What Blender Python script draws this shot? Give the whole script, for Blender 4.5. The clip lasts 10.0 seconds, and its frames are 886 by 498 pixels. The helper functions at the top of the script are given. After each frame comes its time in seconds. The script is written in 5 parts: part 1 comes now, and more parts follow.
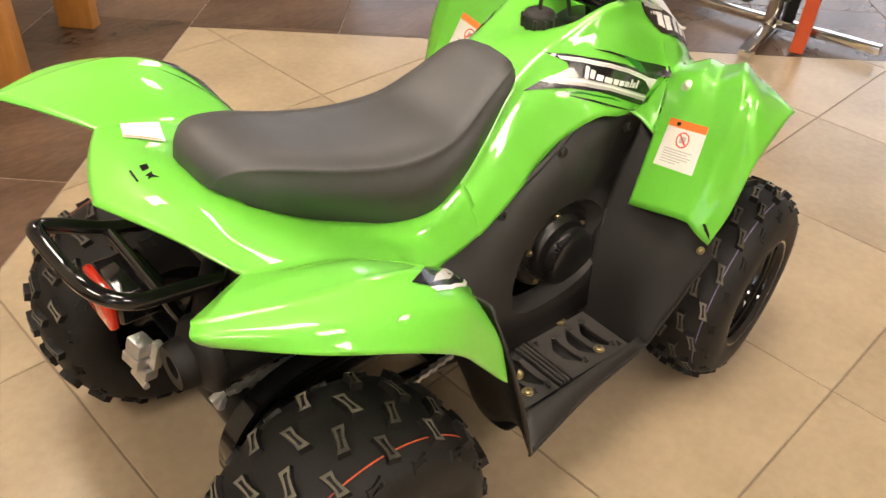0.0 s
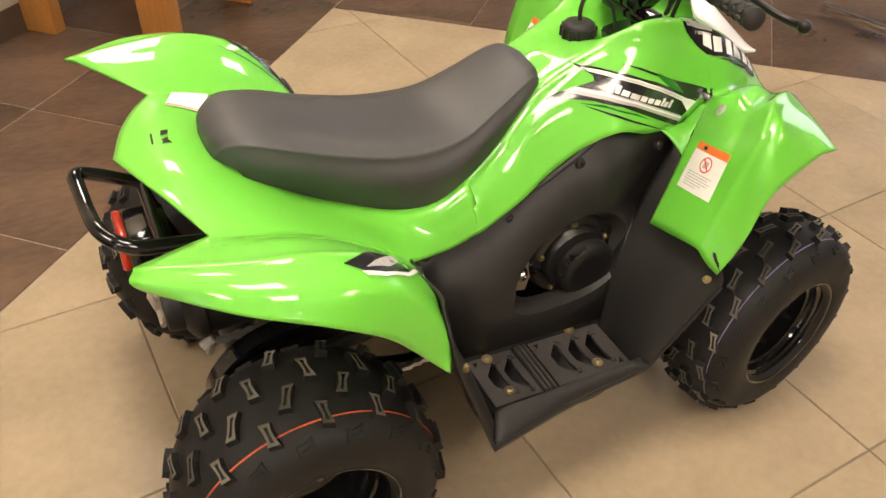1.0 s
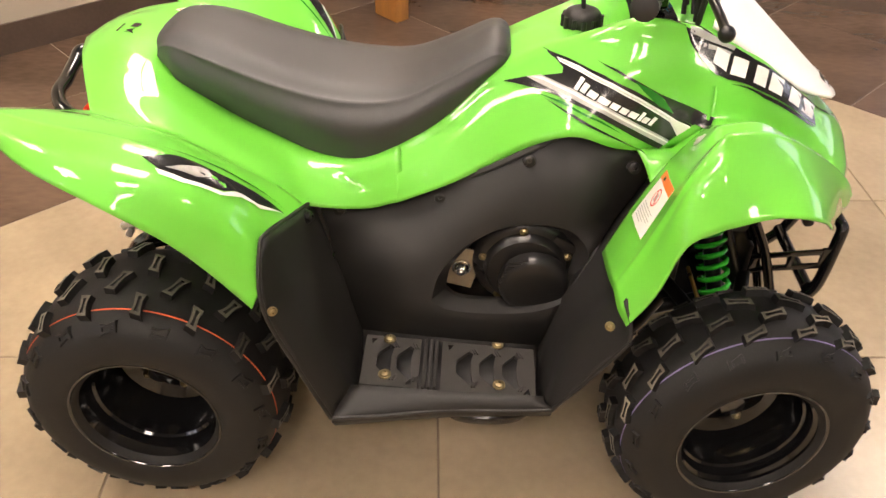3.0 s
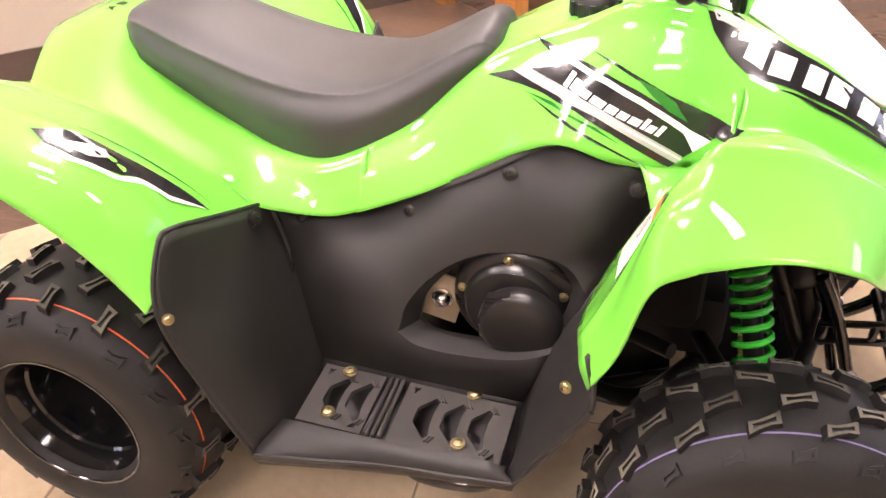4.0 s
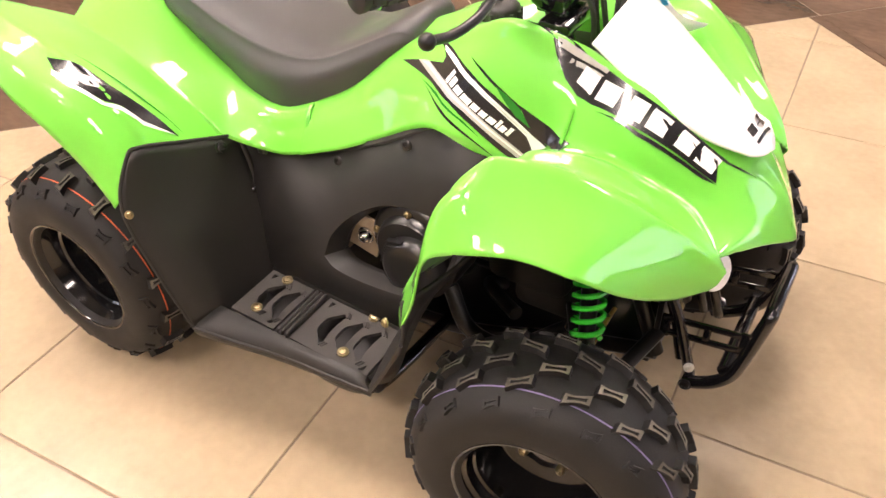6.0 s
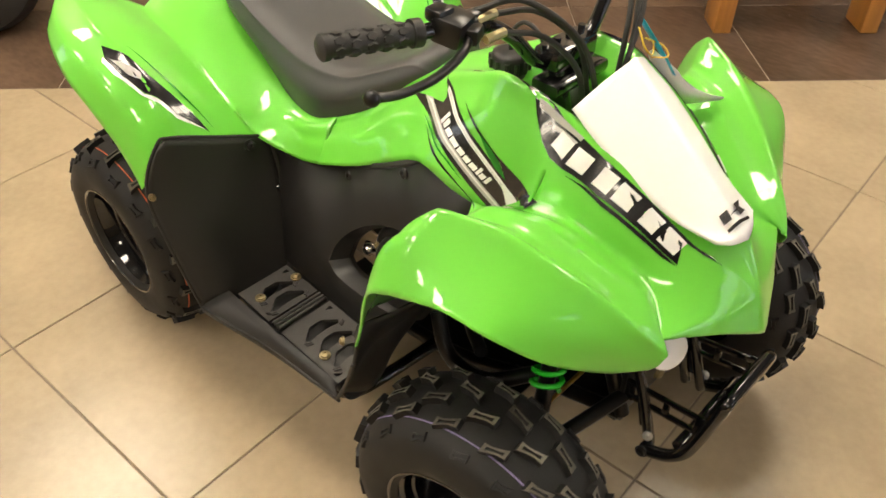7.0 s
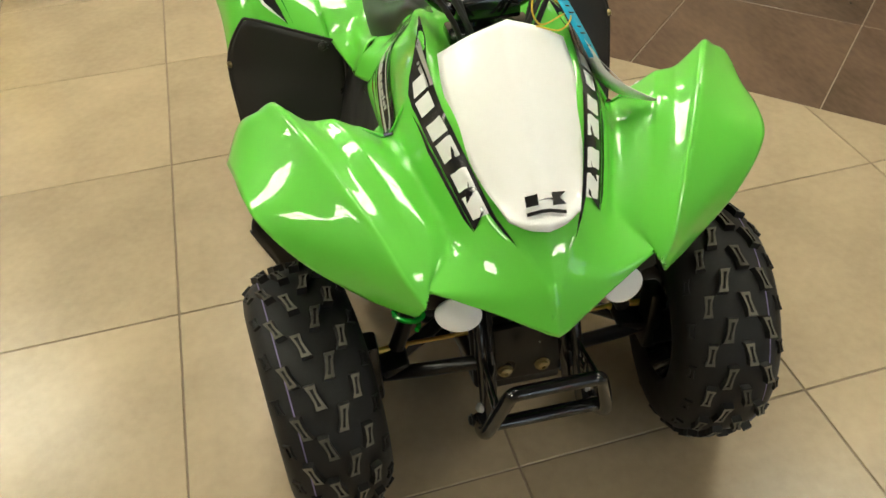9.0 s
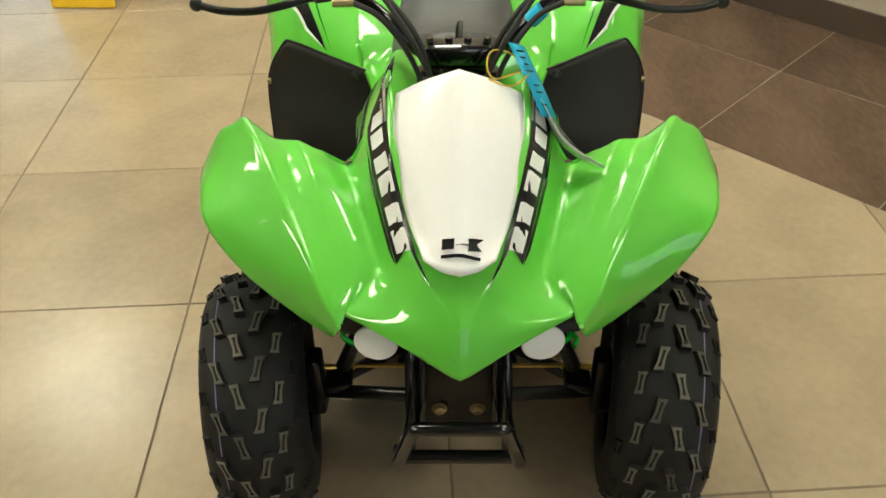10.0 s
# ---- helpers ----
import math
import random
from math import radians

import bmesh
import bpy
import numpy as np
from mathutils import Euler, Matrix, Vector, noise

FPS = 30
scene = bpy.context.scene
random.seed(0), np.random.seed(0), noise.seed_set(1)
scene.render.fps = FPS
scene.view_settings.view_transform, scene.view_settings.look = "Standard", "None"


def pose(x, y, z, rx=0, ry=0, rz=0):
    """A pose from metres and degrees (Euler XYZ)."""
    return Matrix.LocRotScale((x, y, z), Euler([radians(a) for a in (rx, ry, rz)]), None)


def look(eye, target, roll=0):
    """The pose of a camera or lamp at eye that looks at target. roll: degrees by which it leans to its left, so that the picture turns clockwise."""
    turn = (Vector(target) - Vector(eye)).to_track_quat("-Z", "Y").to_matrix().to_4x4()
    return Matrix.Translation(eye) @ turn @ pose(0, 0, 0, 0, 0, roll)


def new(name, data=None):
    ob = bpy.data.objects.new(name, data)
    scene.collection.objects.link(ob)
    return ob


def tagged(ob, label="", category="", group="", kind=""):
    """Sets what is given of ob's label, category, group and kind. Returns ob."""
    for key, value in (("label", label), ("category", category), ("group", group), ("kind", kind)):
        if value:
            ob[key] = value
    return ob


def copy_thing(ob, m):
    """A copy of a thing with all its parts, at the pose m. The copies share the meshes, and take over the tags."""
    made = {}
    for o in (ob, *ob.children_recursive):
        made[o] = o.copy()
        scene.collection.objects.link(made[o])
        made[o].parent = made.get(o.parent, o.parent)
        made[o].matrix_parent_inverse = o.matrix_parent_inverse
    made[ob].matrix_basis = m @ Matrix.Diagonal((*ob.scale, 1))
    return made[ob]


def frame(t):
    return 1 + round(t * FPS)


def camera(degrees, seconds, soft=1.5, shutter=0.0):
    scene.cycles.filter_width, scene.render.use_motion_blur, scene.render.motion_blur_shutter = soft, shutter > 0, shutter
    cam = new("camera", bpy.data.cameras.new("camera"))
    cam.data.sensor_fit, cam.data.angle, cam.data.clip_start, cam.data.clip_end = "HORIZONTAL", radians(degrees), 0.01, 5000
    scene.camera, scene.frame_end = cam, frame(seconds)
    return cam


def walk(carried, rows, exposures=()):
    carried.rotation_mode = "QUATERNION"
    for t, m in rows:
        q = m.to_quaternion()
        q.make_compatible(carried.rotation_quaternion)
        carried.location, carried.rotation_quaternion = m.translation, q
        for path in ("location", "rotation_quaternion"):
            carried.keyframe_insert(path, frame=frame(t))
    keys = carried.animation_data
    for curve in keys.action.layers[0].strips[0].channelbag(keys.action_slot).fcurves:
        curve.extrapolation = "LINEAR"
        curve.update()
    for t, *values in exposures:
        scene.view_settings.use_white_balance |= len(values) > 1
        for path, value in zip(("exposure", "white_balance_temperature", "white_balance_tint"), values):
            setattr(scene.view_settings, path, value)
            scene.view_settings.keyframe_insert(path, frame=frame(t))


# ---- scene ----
cam = camera(57.3, 10.0, soft=1.5, shutter=0.25)

PATH = [
    (0, (-0.392, -0.956, 1.321), (0.685, 0.206, 0.1), 3.2),
    (0.5, (-0.291, -1.04, 1.36), (0.606, 0.249, 0.123), 1.8),
    (1, (-0.169, -1.166, 1.375), (0.545, 0.22, 0.122), 1.5),
    (1.5, (-0.039, -1.277, 1.375), (0.528, 0.181, 0.129), 3.0),
    (2, (0.165, -1.334, 1.366), (0.513, 0.176, 0.101), 2.6),
    (2.5, (0.342, -1.34, 1.322), (0.505, 0.209, 0.068), 2.5),
    (4, (0.819, -1.089, 1.107), (0.321, 0.481, -0.028), -2.6),
    (4.5, (0.869, -1.002, 1.036), (0.246, 0.51, -0.116), -3.4),
    (5, (0.928, -1.015, 1.047), (0.267, 0.43, -0.168), -3.2),
    (5.5, (1.113, -1.067, 1.148), (0.359, 0.328, -0.071), -1.7),
    (5.7, (1.181, -1.074, 1.204), (0.405, 0.286, -0.04), -1.7),
    (6.8, (1.399, -0.981, 1.397), (0.416, 0.149, 0.071), 0.4),
    (7, (1.436, -0.919, 1.372), (0.395, 0.173, 0.059), 0.6),
    (7.5, (1.631, -0.763, 1.377), (0.392, 0.113, 0.074), -1.3),
    (8, (1.753, -0.621, 1.35), (0.394, 0.073, 0.057), -1.2),
    (8.5, (1.836, -0.44, 1.352), (0.424, 0.02, 0.013), -2.6),
    (9, (1.919, -0.284, 1.354), (0.459, -0.022, 0.013), -3.0),
    (9.5, (1.969, -0.131, 1.352), (0.459, -0.035, 0.044), -2.4),
    (10, (1.983, -0.012, 1.371), (0.432, -0.032, 0.109), -0.6),
]
walk(cam, [(t, look(eye, target, roll)) for t, eye, target, roll in PATH], exposures=[(0, 0.22, 6300, 18), (1.0, 0.13, 6300, 18), (2.7, 0.24, 6250, 20), (3.8, 1.02, 5950, 30), (4.5, 1.34, 5850, 36), (5.2, 1.34, 5850, 36), (5.7, 1.16, 5950, 31), (6.8, 0.27, 6300, 14), (7.5, 0.12, 6300, 7), (8.5, -0.03, 6050, 1), (9.2, -0.11, 5900, 0), (10, -0.15, 5900, -1)])

# ---------------------------------------------------------------- world and light
from mathutils.bvhtree import BVHTree

world = bpy.data.worlds.new("showroom_world")
scene.world = world
world.use_nodes = True
world.node_tree.nodes["Background"].inputs[0].default_value = (0.75, 0.82, 1.0, 1)
world.node_tree.nodes["Background"].inputs[1].default_value = 0.3
LAMP = 31.5
LAMP_COLOUR = (1.0, 0.875, 0.67)
WINDOW = 2.6
scene.view_settings.exposure = 0.0


# ---------------------------------------------------------------- materials
def mat(name, base, rough=0.5, metal=0.0, vary=0.12, scale=6.0, fine=90.0, bump=0.1, depth=0.001, coat=0.0, spec=0.5, rvary=0.1, detail=5, island=0.0, objr=0.0, stretch=(1, 1, 1)):
    """A Principled surface with stains at a large scale, grain at a fine one, uneven gloss and relief."""
    m = bpy.data.materials.new(name)
    m.use_nodes = True
    nt = m.node_tree
    p = nt.nodes["Principled BSDF"]
    p.inputs["Metallic"].default_value = metal
    p.inputs["Coat Weight"].default_value = coat
    p.inputs["Coat Roughness"].default_value = 0.04
    p.inputs["Specular IOR Level"].default_value = spec
    tc = nt.nodes.new("ShaderNodeTexCoord")
    mp = nt.nodes.new("ShaderNodeMapping")
    mp.inputs["Scale"].default_value = stretch
    nt.links.new(tc.outputs["Object"], mp.inputs["Vector"])
    big = nt.nodes.new("ShaderNodeTexNoise")
    big.inputs["Scale"].default_value = scale
    big.inputs["Detail"].default_value = detail
    small = nt.nodes.new("ShaderNodeTexNoise")
    small.inputs["Scale"].default_value = fine
    small.inputs["Detail"].default_value = 3
    for n in (big, small):
        nt.links.new(mp.outputs["Vector"], n.inputs["Vector"])
    add = nt.nodes.new("ShaderNodeMath")
    add.operation = "MULTIPLY_ADD"
    nt.links.new(big.outputs["Fac"], add.inputs[0])
    add.inputs[1].default_value = 0.7
    mul = nt.nodes.new("ShaderNodeMath")
    mul.operation = "MULTIPLY"
    mul.inputs[1].default_value = 0.3
    nt.links.new(small.outputs["Fac"], mul.inputs[0])
    nt.links.new(mul.outputs[0], add.inputs[2])
    last = add.outputs[0]
    if objr or island:
        info = nt.nodes.new("ShaderNodeObjectInfo" if objr else "ShaderNodeNewGeometry")
        k = nt.nodes.new("ShaderNodeMath")
        k.operation = "MULTIPLY_ADD"
        nt.links.new(info.outputs["Random" if objr else "Random Per Island"], k.inputs[0])
        k.inputs[1].default_value = objr or island
        nt.links.new(last, k.inputs[2])
        last = k.outputs[0]
        shift = (objr or island) / 2
    else:
        shift = 0.0
    rng = nt.nodes.new("ShaderNodeMapRange")
    nt.links.new(last, rng.inputs["Value"])
    rng.inputs["From Min"].default_value, rng.inputs["From Max"].default_value = 0.25 + shift, 0.75 + shift
    rng.inputs["To Min"].default_value, rng.inputs["To Max"].default_value = 1 - vary, 1 + vary
    rng.clamp = False
    mix = nt.nodes.new("ShaderNodeVectorMath")
    mix.operation = "SCALE"
    mix.inputs[0].default_value = base
    nt.links.new(rng.outputs[0], mix.inputs["Scale"])
    nt.links.new(mix.outputs[0], p.inputs["Base Color"])
    rr = nt.nodes.new("ShaderNodeMapRange")
    nt.links.new(big.outputs["Fac"], rr.inputs["Value"])
    rr.interpolation_type = "SMOOTHERSTEP"
    rr.inputs["From Min"].default_value, rr.inputs["From Max"].default_value = 0.2, 0.8
    rr.inputs["To Min"].default_value, rr.inputs["To Max"].default_value = max(0.02, rough * (1 - rvary)), min(1, rough * (1 + rvary))
    if rvary:
        nt.links.new(rr.outputs[0], p.inputs["Roughness"])
    else:
        p.inputs["Roughness"].default_value = rough
    if bump:
        b = nt.nodes.new("ShaderNodeBump")
        b.inputs["Strength"].default_value = bump
        b.inputs["Distance"].default_value = depth
        nt.links.new(small.outputs["Fac"], b.inputs["Height"])
        nt.links.new(b.outputs[0], p.inputs["Normal"])
    return m


def glow(name, colour, strength):
    m = bpy.data.materials.new(name)
    m.use_nodes = True
    p = m.node_tree.nodes["Principled BSDF"]
    p.inputs["Base Color"].default_value = (*colour, 1)
    p.inputs["Emission Color"].default_value = (*colour, 1)
    p.inputs["Emission Strength"].default_value = strength
    return m


GREEN = mat("lime_green_plastic", (0.145, 0.56, 0.043), 0.42, vary=0.03, scale=3, fine=220, bump=0.01, depth=0.0003, coat=1.0, spec=0.35)
WHITE = mat("white_plastic", (0.88, 0.87, 0.86), 0.3, vary=0.03, scale=4, bump=0.02, depth=0.0003, coat=0.3)
BLACK = mat("black_moulded_plastic", (0.0145, 0.0135, 0.0127), 0.5, vary=0.2, scale=9, fine=900, bump=0.5, depth=0.0004, spec=0.4)
PAD = mat("black_ribbed_plastic", (0.034, 0.031, 0.028), 0.5, vary=0.25, scale=20, fine=700, bump=0.6, depth=0.0006)
SEATM = mat("charcoal_vinyl", (0.048, 0.047, 0.048), 0.48, vary=0.1, scale=5, fine=800, bump=0.35, depth=0.0004)
RUBBER = mat("black_tyre_rubber", (0.0125, 0.0120, 0.0115), 0.6, vary=0.3, scale=14, fine=300, bump=0.3, depth=0.0008, spec=0.3)
LUG = mat("dusty_tread_rubber", (0.115, 0.105, 0.082), 0.9, vary=0.45, scale=60, fine=500, bump=0.4, depth=0.0008, objr=0.5)
STEEL = mat("gloss_black_steel", (0.006, 0.006, 0.0065), 0.12, vary=0.1, scale=12, bump=0.03, depth=0.0003, coat=0.5, spec=0.4)
FRAME = mat("black_painted_frame", (0.0035, 0.0034, 0.0034), 0.3, vary=0.2, scale=15, bump=0.06, depth=0.0004, coat=0.1, spec=0.35)
DARKM = mat("satin_black_exhaust_paint", (0.006, 0.0058, 0.0056), 0.55, vary=0.2, scale=14, bump=0.1, depth=0.0004, spec=0.35)
DARK = mat("dark_engine_casting", (0.009, 0.0085, 0.008), 0.5, metal=0.3, vary=0.3, scale=20, bump=0.3, depth=0.0008)
ENGINE = mat("satin_black_engine_cover", (0.010, 0.0095, 0.0095), 0.3, vary=0.15, scale=16, bump=0.12, depth=0.0004)
ZINC = mat("yellow_zinc_bolt", (0.34, 0.28, 0.15), 0.42, metal=1.0, vary=0.2, scale=60, bump=0.1)
BRASS = mat("gold_zinc_rod", (0.70, 0.45, 0.12), 0.3, metal=1.0, vary=0.15, scale=40, bump=0.05)
CHROME = mat("chromed_steel", (0.75, 0.74, 0.72), 0.10, metal=1.0, vary=0.05, scale=10, bump=0.03)
ALU = mat("cast_aluminium", (0.72, 0.71, 0.69), 0.4, metal=0.9, vary=0.2, scale=30, bump=0.3)
TAN = mat("flat_tan", (0.26, 0.20, 0.13), 0.45, vary=0.2, scale=20, bump=0.1)
SPRING = mat("green_powder_coat", (0.03, 0.42, 0.03), 0.25, vary=0.06, scale=20, bump=0.05, coat=0.4)
RED = mat("red_lens_plastic", (0.60, 0.035, 0.012), 0.12, vary=0.1, scale=20, bump=0.02, coat=0.6)
DECALB = mat("black_vinyl_decal", (0.010, 0.010, 0.011), 0.22, vary=0.1, scale=10, bump=0.02, coat=0.5)
DECALW = mat("white_vinyl_decal", (0.80, 0.79, 0.77), 0.25, vary=0.03, scale=10, bump=0.02, coat=0.4)
DECALS = mat("silver_vinyl_decal", (0.42, 0.41, 0.39), 0.3, metal=0.2, vary=0.12, scale=30, bump=0.02, coat=0.4)
SLASH = mat("dark_green_vinyl", (0.010, 0.17, 0.010), 0.25, vary=0.1, scale=10, bump=0.02, coat=0.5)
PAPER = mat("white_paper_label", (0.80, 0.78, 0.74), 0.5, vary=0.03, scale=20, bump=0.05, depth=0.0003)
ORANGE = mat("orange_ink", (0.85, 0.20, 0.035), 0.45, vary=0.05, scale=20, bump=0.02)
GREYINK = mat("grey_ink", (0.45, 0.43, 0.42), 0.5, vary=0.05, scale=20, bump=0.02)
REDINK = mat("red_ink", (0.75, 0.06, 0.05), 0.45, vary=0.05, scale=20, bump=0.02)
TYREO = mat("orange_tyre_mark", (0.60, 0.10, 0.03), 0.7, vary=0.35, scale=40, bump=0.1)
TYREP = mat("violet_tyre_mark", (0.16, 0.13, 0.26), 0.7, vary=0.35, scale=40, bump=0.1)
BLUE = mat("blue_masking_tape", (0.03, 0.42, 0.66), 0.5, vary=0.08, scale=30, bump=0.1)
YELLOW = mat("yellow_plastic", (0.80, 0.52, 0.02), 0.4, vary=0.06, scale=10, bump=0.05)
CORD = mat("yellow_cord", (0.62, 0.42, 0.03), 0.6, vary=0.2, scale=80, bump=0.2)
GRIP = mat("black_grip_rubber", (0.016, 0.015, 0.014), 0.6, vary=0.2, scale=40, fine=500, bump=0.4, depth=0.0006)
WOOD = mat("orange_varnished_wood", (0.46, 0.20, 0.045), 0.38, vary=0.22, scale=5, fine=40, bump=0.1, stretch=(12, 12, 1), coat=0.2)
REDPAINT = mat("red_orange_paint", (0.50, 0.075, 0.02), 0.35, vary=0.1, scale=8, bump=0.05)
TILE = mat("beige_glazed_tile", (0.352, 0.276, 0.180), 0.27, vary=0.21, scale=3.6, fine=40, bump=0, objr=0.22, rvary=0, detail=2)
TILED = mat("brown_slate_look_tile", (0.098, 0.062, 0.041), 0.26, spec=0.30, vary=0.5, scale=2.4, fine=34, bump=0, objr=0.22, rvary=0, stretch=(0.6, 1.5, 1), detail=5)
GROUT = mat("grey_brown_grout", (0.19, 0.14, 0.10), 0.9, vary=0.2, scale=30, bump=0.3)
GROUTD = mat("pale_grout", (0.26, 0.20, 0.15), 0.9, vary=0.2, scale=30, bump=0.3)
WALL = mat("cream_wall_paint", (0.42, 0.36, 0.275), 0.8, vary=0.05, scale=2, fine=120, bump=0.15, depth=0.0008)
CEIL = mat("white_ceiling_board", (0.24, 0.235, 0.225), 0.9, vary=0.05, scale=4, fine=200, bump=0.3)
SKIRT = mat("dark_brown_skirting_tile", (0.080, 0.055, 0.040), 0.35, vary=0.4, scale=4, bump=0.1)
DARKTHING = mat("black_rubberised_plastic", (0.012, 0.011, 0.011), 0.6, vary=0.3, scale=10, bump=0.2)
LIGHTS = glow("ceiling_light_diffuser", LAMP_COLOUR, LAMP)
SKY = glow("daylight_backdrop", (0.92, 0.96, 1.0), WINDOW)
GLASS = bpy.data.materials.new("window_glass")
GLASS.use_nodes = True
GLASS.node_tree.nodes["Principled BSDF"].inputs["Transmission Weight"].default_value = 1.0
GLASS.node_tree.nodes["Principled BSDF"].inputs["Roughness"].default_value = 0.0
GLASS.node_tree.nodes["Principled BSDF"].inputs["IOR"].default_value = 1.05


# ---------------------------------------------------------------- mesh helpers
def part(name, bm, material, parent=None, label="", smooth=True, angle=40, thick=0.0, offset=-1.0, bevel=0.0, recalc=True):
    """Links a bmesh as one mesh object under a thing or a part."""
    if recalc:
        bmesh.ops.recalc_face_normals(bm, faces=bm.faces)
    me = bpy.data.meshes.new(name)
    bm.to_mesh(me)
    bm.free()
    for m in (material if isinstance(material, (list, tuple)) else [material]):
        me.materials.append(m)
    if smooth:
        me.polygons.foreach_set("use_smooth", [True] * len(me.polygons))
        me.set_sharp_from_angle(angle=radians(angle))
    ob = new(name, me)
    if parent:
        ob.parent = parent
    if label:
        ob["label"] = label
    if thick:
        s = ob.modifiers.new("thickness", "SOLIDIFY")
        s.thickness, s.offset = thick, offset
    if bevel:
        b = ob.modifiers.new("edges", "BEVEL")
        b.width, b.segments, b.limit_method = bevel, 2, "ANGLE"
    return ob


def thing(name, label, category, at=(0, 0, 0), group="", kind=""):
    return tagged(new(name), label, category, group, kind)


def catmull(p0, p1, p2, p3, t):
    return 0.5 * ((2 * p1) + (p2 - p0) * t + (2 * p0 - 5 * p1 + 4 * p2 - p3) * t * t + (3 * p1 - p0 - 3 * p2 + p3) * t ** 3)


def curve_at(pts, t):
    """A point on the smooth curve through pts, t from 0 to 1."""
    n = len(pts) - 1
    f = min(max(t, 0.0), 1.0) * n
    i = min(int(f), n - 1)
    q = [np.asarray(pts[k], float) for k in (max(i - 1, 0), i, i + 1, min(i + 2, n))]
    if i == 0:
        q[0] = 2 * q[1] - q[2]
    if i == n - 1:
        q[3] = 2 * q[2] - q[1]
    return catmull(*q, f - i)


def smooth_line(pts, n):
    return [curve_at(pts, k / n) for k in range(n + 1)]


def crease(rows, i, f=0.25):
    """Tightens the bend along control column i."""
    out = []
    for r in rows:
        q = [np.asarray(p, float) for p in r]
        out.append(q[:i] + [q[i] + (q[i - 1] - q[i]) * f, q[i], q[i] + (q[i + 1] - q[i]) * f] + q[i + 1:])
    return out


def surface(rows, nu, nv):
    """A smooth grid of points through the rows of control points (x, half width, z)."""
    cols = [[curve_at(r, j / nv) for r in rows] for j in range(nv + 1)]
    return [[curve_at(c, i / nu) for c in cols] for i in range(nu + 1)]


def add_grid(bm, grid, side=-1, mi=0):
    vs = [[bm.verts.new((p[0], side * p[1], p[2])) for p in r] for r in grid]
    for i in range(len(vs) - 1):
        for j in range(len(vs[0]) - 1):
            q = [vs[i][j], vs[i + 1][j], vs[i + 1][j + 1], vs[i][j + 1]]
            try:
                bm.faces.new(q).material_index = mi
            except ValueError:
                pass
    return vs


def both(bm, rows, nu, nv):
    g = surface(rows, nu, nv)
    add_grid(bm, g, -1)
    add_grid(bm, g, 1)


def tube(bm, pts, r, seg=10, smooth=0, cap=True, mi=0, closed=False):
    """A round bar along pts."""
    P = [Vector(p) for p in (smooth_line(pts, smooth) if smooth else pts)]
    rings, up = [], None
    for i, p in enumerate(P):
        d = (P[(i + 1) % len(P)] - P[i - 1]) if closed else (P[min(i + 1, len(P) - 1)] - P[max(i - 1, 0)])
        d.normalize()
        if up is None:
            up = d.orthogonal().normalized()
        up = (up - d * up.dot(d)).normalized()
        s = d.cross(up)
        rr = r[i] if isinstance(r, (list, tuple)) else r
        rings.append([bm.verts.new(p + (up * math.cos(a) + s * math.sin(a)) * rr) for a in (2 * math.pi * k / seg for k in range(seg))])
    pairs = list(zip(rings, rings[1:])) + ([(rings[-1], rings[0])] if closed else [])
    for a, b in pairs:
        for k in range(seg):
            bm.faces.new((a[k], a[(k + 1) % seg], b[(k + 1) % seg], b[k])).material_index = mi
    if cap and not closed:
        bm.faces.new(rings[0][::-1]).material_index = mi
        bm.faces.new(rings[-1]).material_index = mi


def lathe(bm, profile, seg, m=Matrix.Identity(4), mi=0, close=False):
    """Turns (along the axis, radius) points round the local y axis."""
    rings = []
    for s, r in profile:
        if r < 1e-6:
            rings.append([bm.verts.new(m @ Vector((0, s, 0)))] * seg)
        else:
            rings.append([bm.verts.new(m @ Vector((r * math.cos(a), s, r * math.sin(a)))) for a in (2 * math.pi * k / seg for k in range(seg))])
    for a, b in list(zip(rings, rings[1:])) + ([(rings[-1], rings[0])] if close else []):
        for k in range(seg):
            q = []
            for v in (a[k], a[(k + 1) % seg], b[(k + 1) % seg], b[k]):
                if v not in q:
                    q.append(v)
            if len(q) > 2:
                bm.faces.new(q).material_index = mi
    return rings


def box(bm, centre, size, m=None, bevel=0.0, mi=0, segments=2):
    g = bmesh.ops.create_cube(bm, size=1)["verts"]
    t = Matrix.Translation(centre) @ (m if m else Matrix.Identity(4)) @ Matrix.Diagonal((*size, 1))
    bmesh.ops.transform(bm, matrix=t, verts=g)
    fs = {f for v in g for f in v.link_faces}
    for f in fs:
        f.material_index = mi
    if bevel:
        es = {e for v in g for e in v.link_edges}
        bmesh.ops.bevel(bm, geom=list(es), offset=bevel, segments=segments, affect="EDGES", profile=0.5)


def prism(bm, poly, axis_m, depth, mi=0):
    """A plate with the outline poly in the local xy plane of axis_m."""
    a = [bm.verts.new(axis_m @ Vector((x, y, 0))) for x, y in poly]
    b = [bm.verts.new(axis_m @ Vector((x, y, depth))) for x, y in poly]
    n = len(poly)
    bm.faces.new(a[::-1]).material_index = mi
    bm.faces.new(b).material_index = mi
    for k in range(n):
        bm.faces.new((a[k], a[(k + 1) % n], b[(k + 1) % n], b[k])).material_index = mi


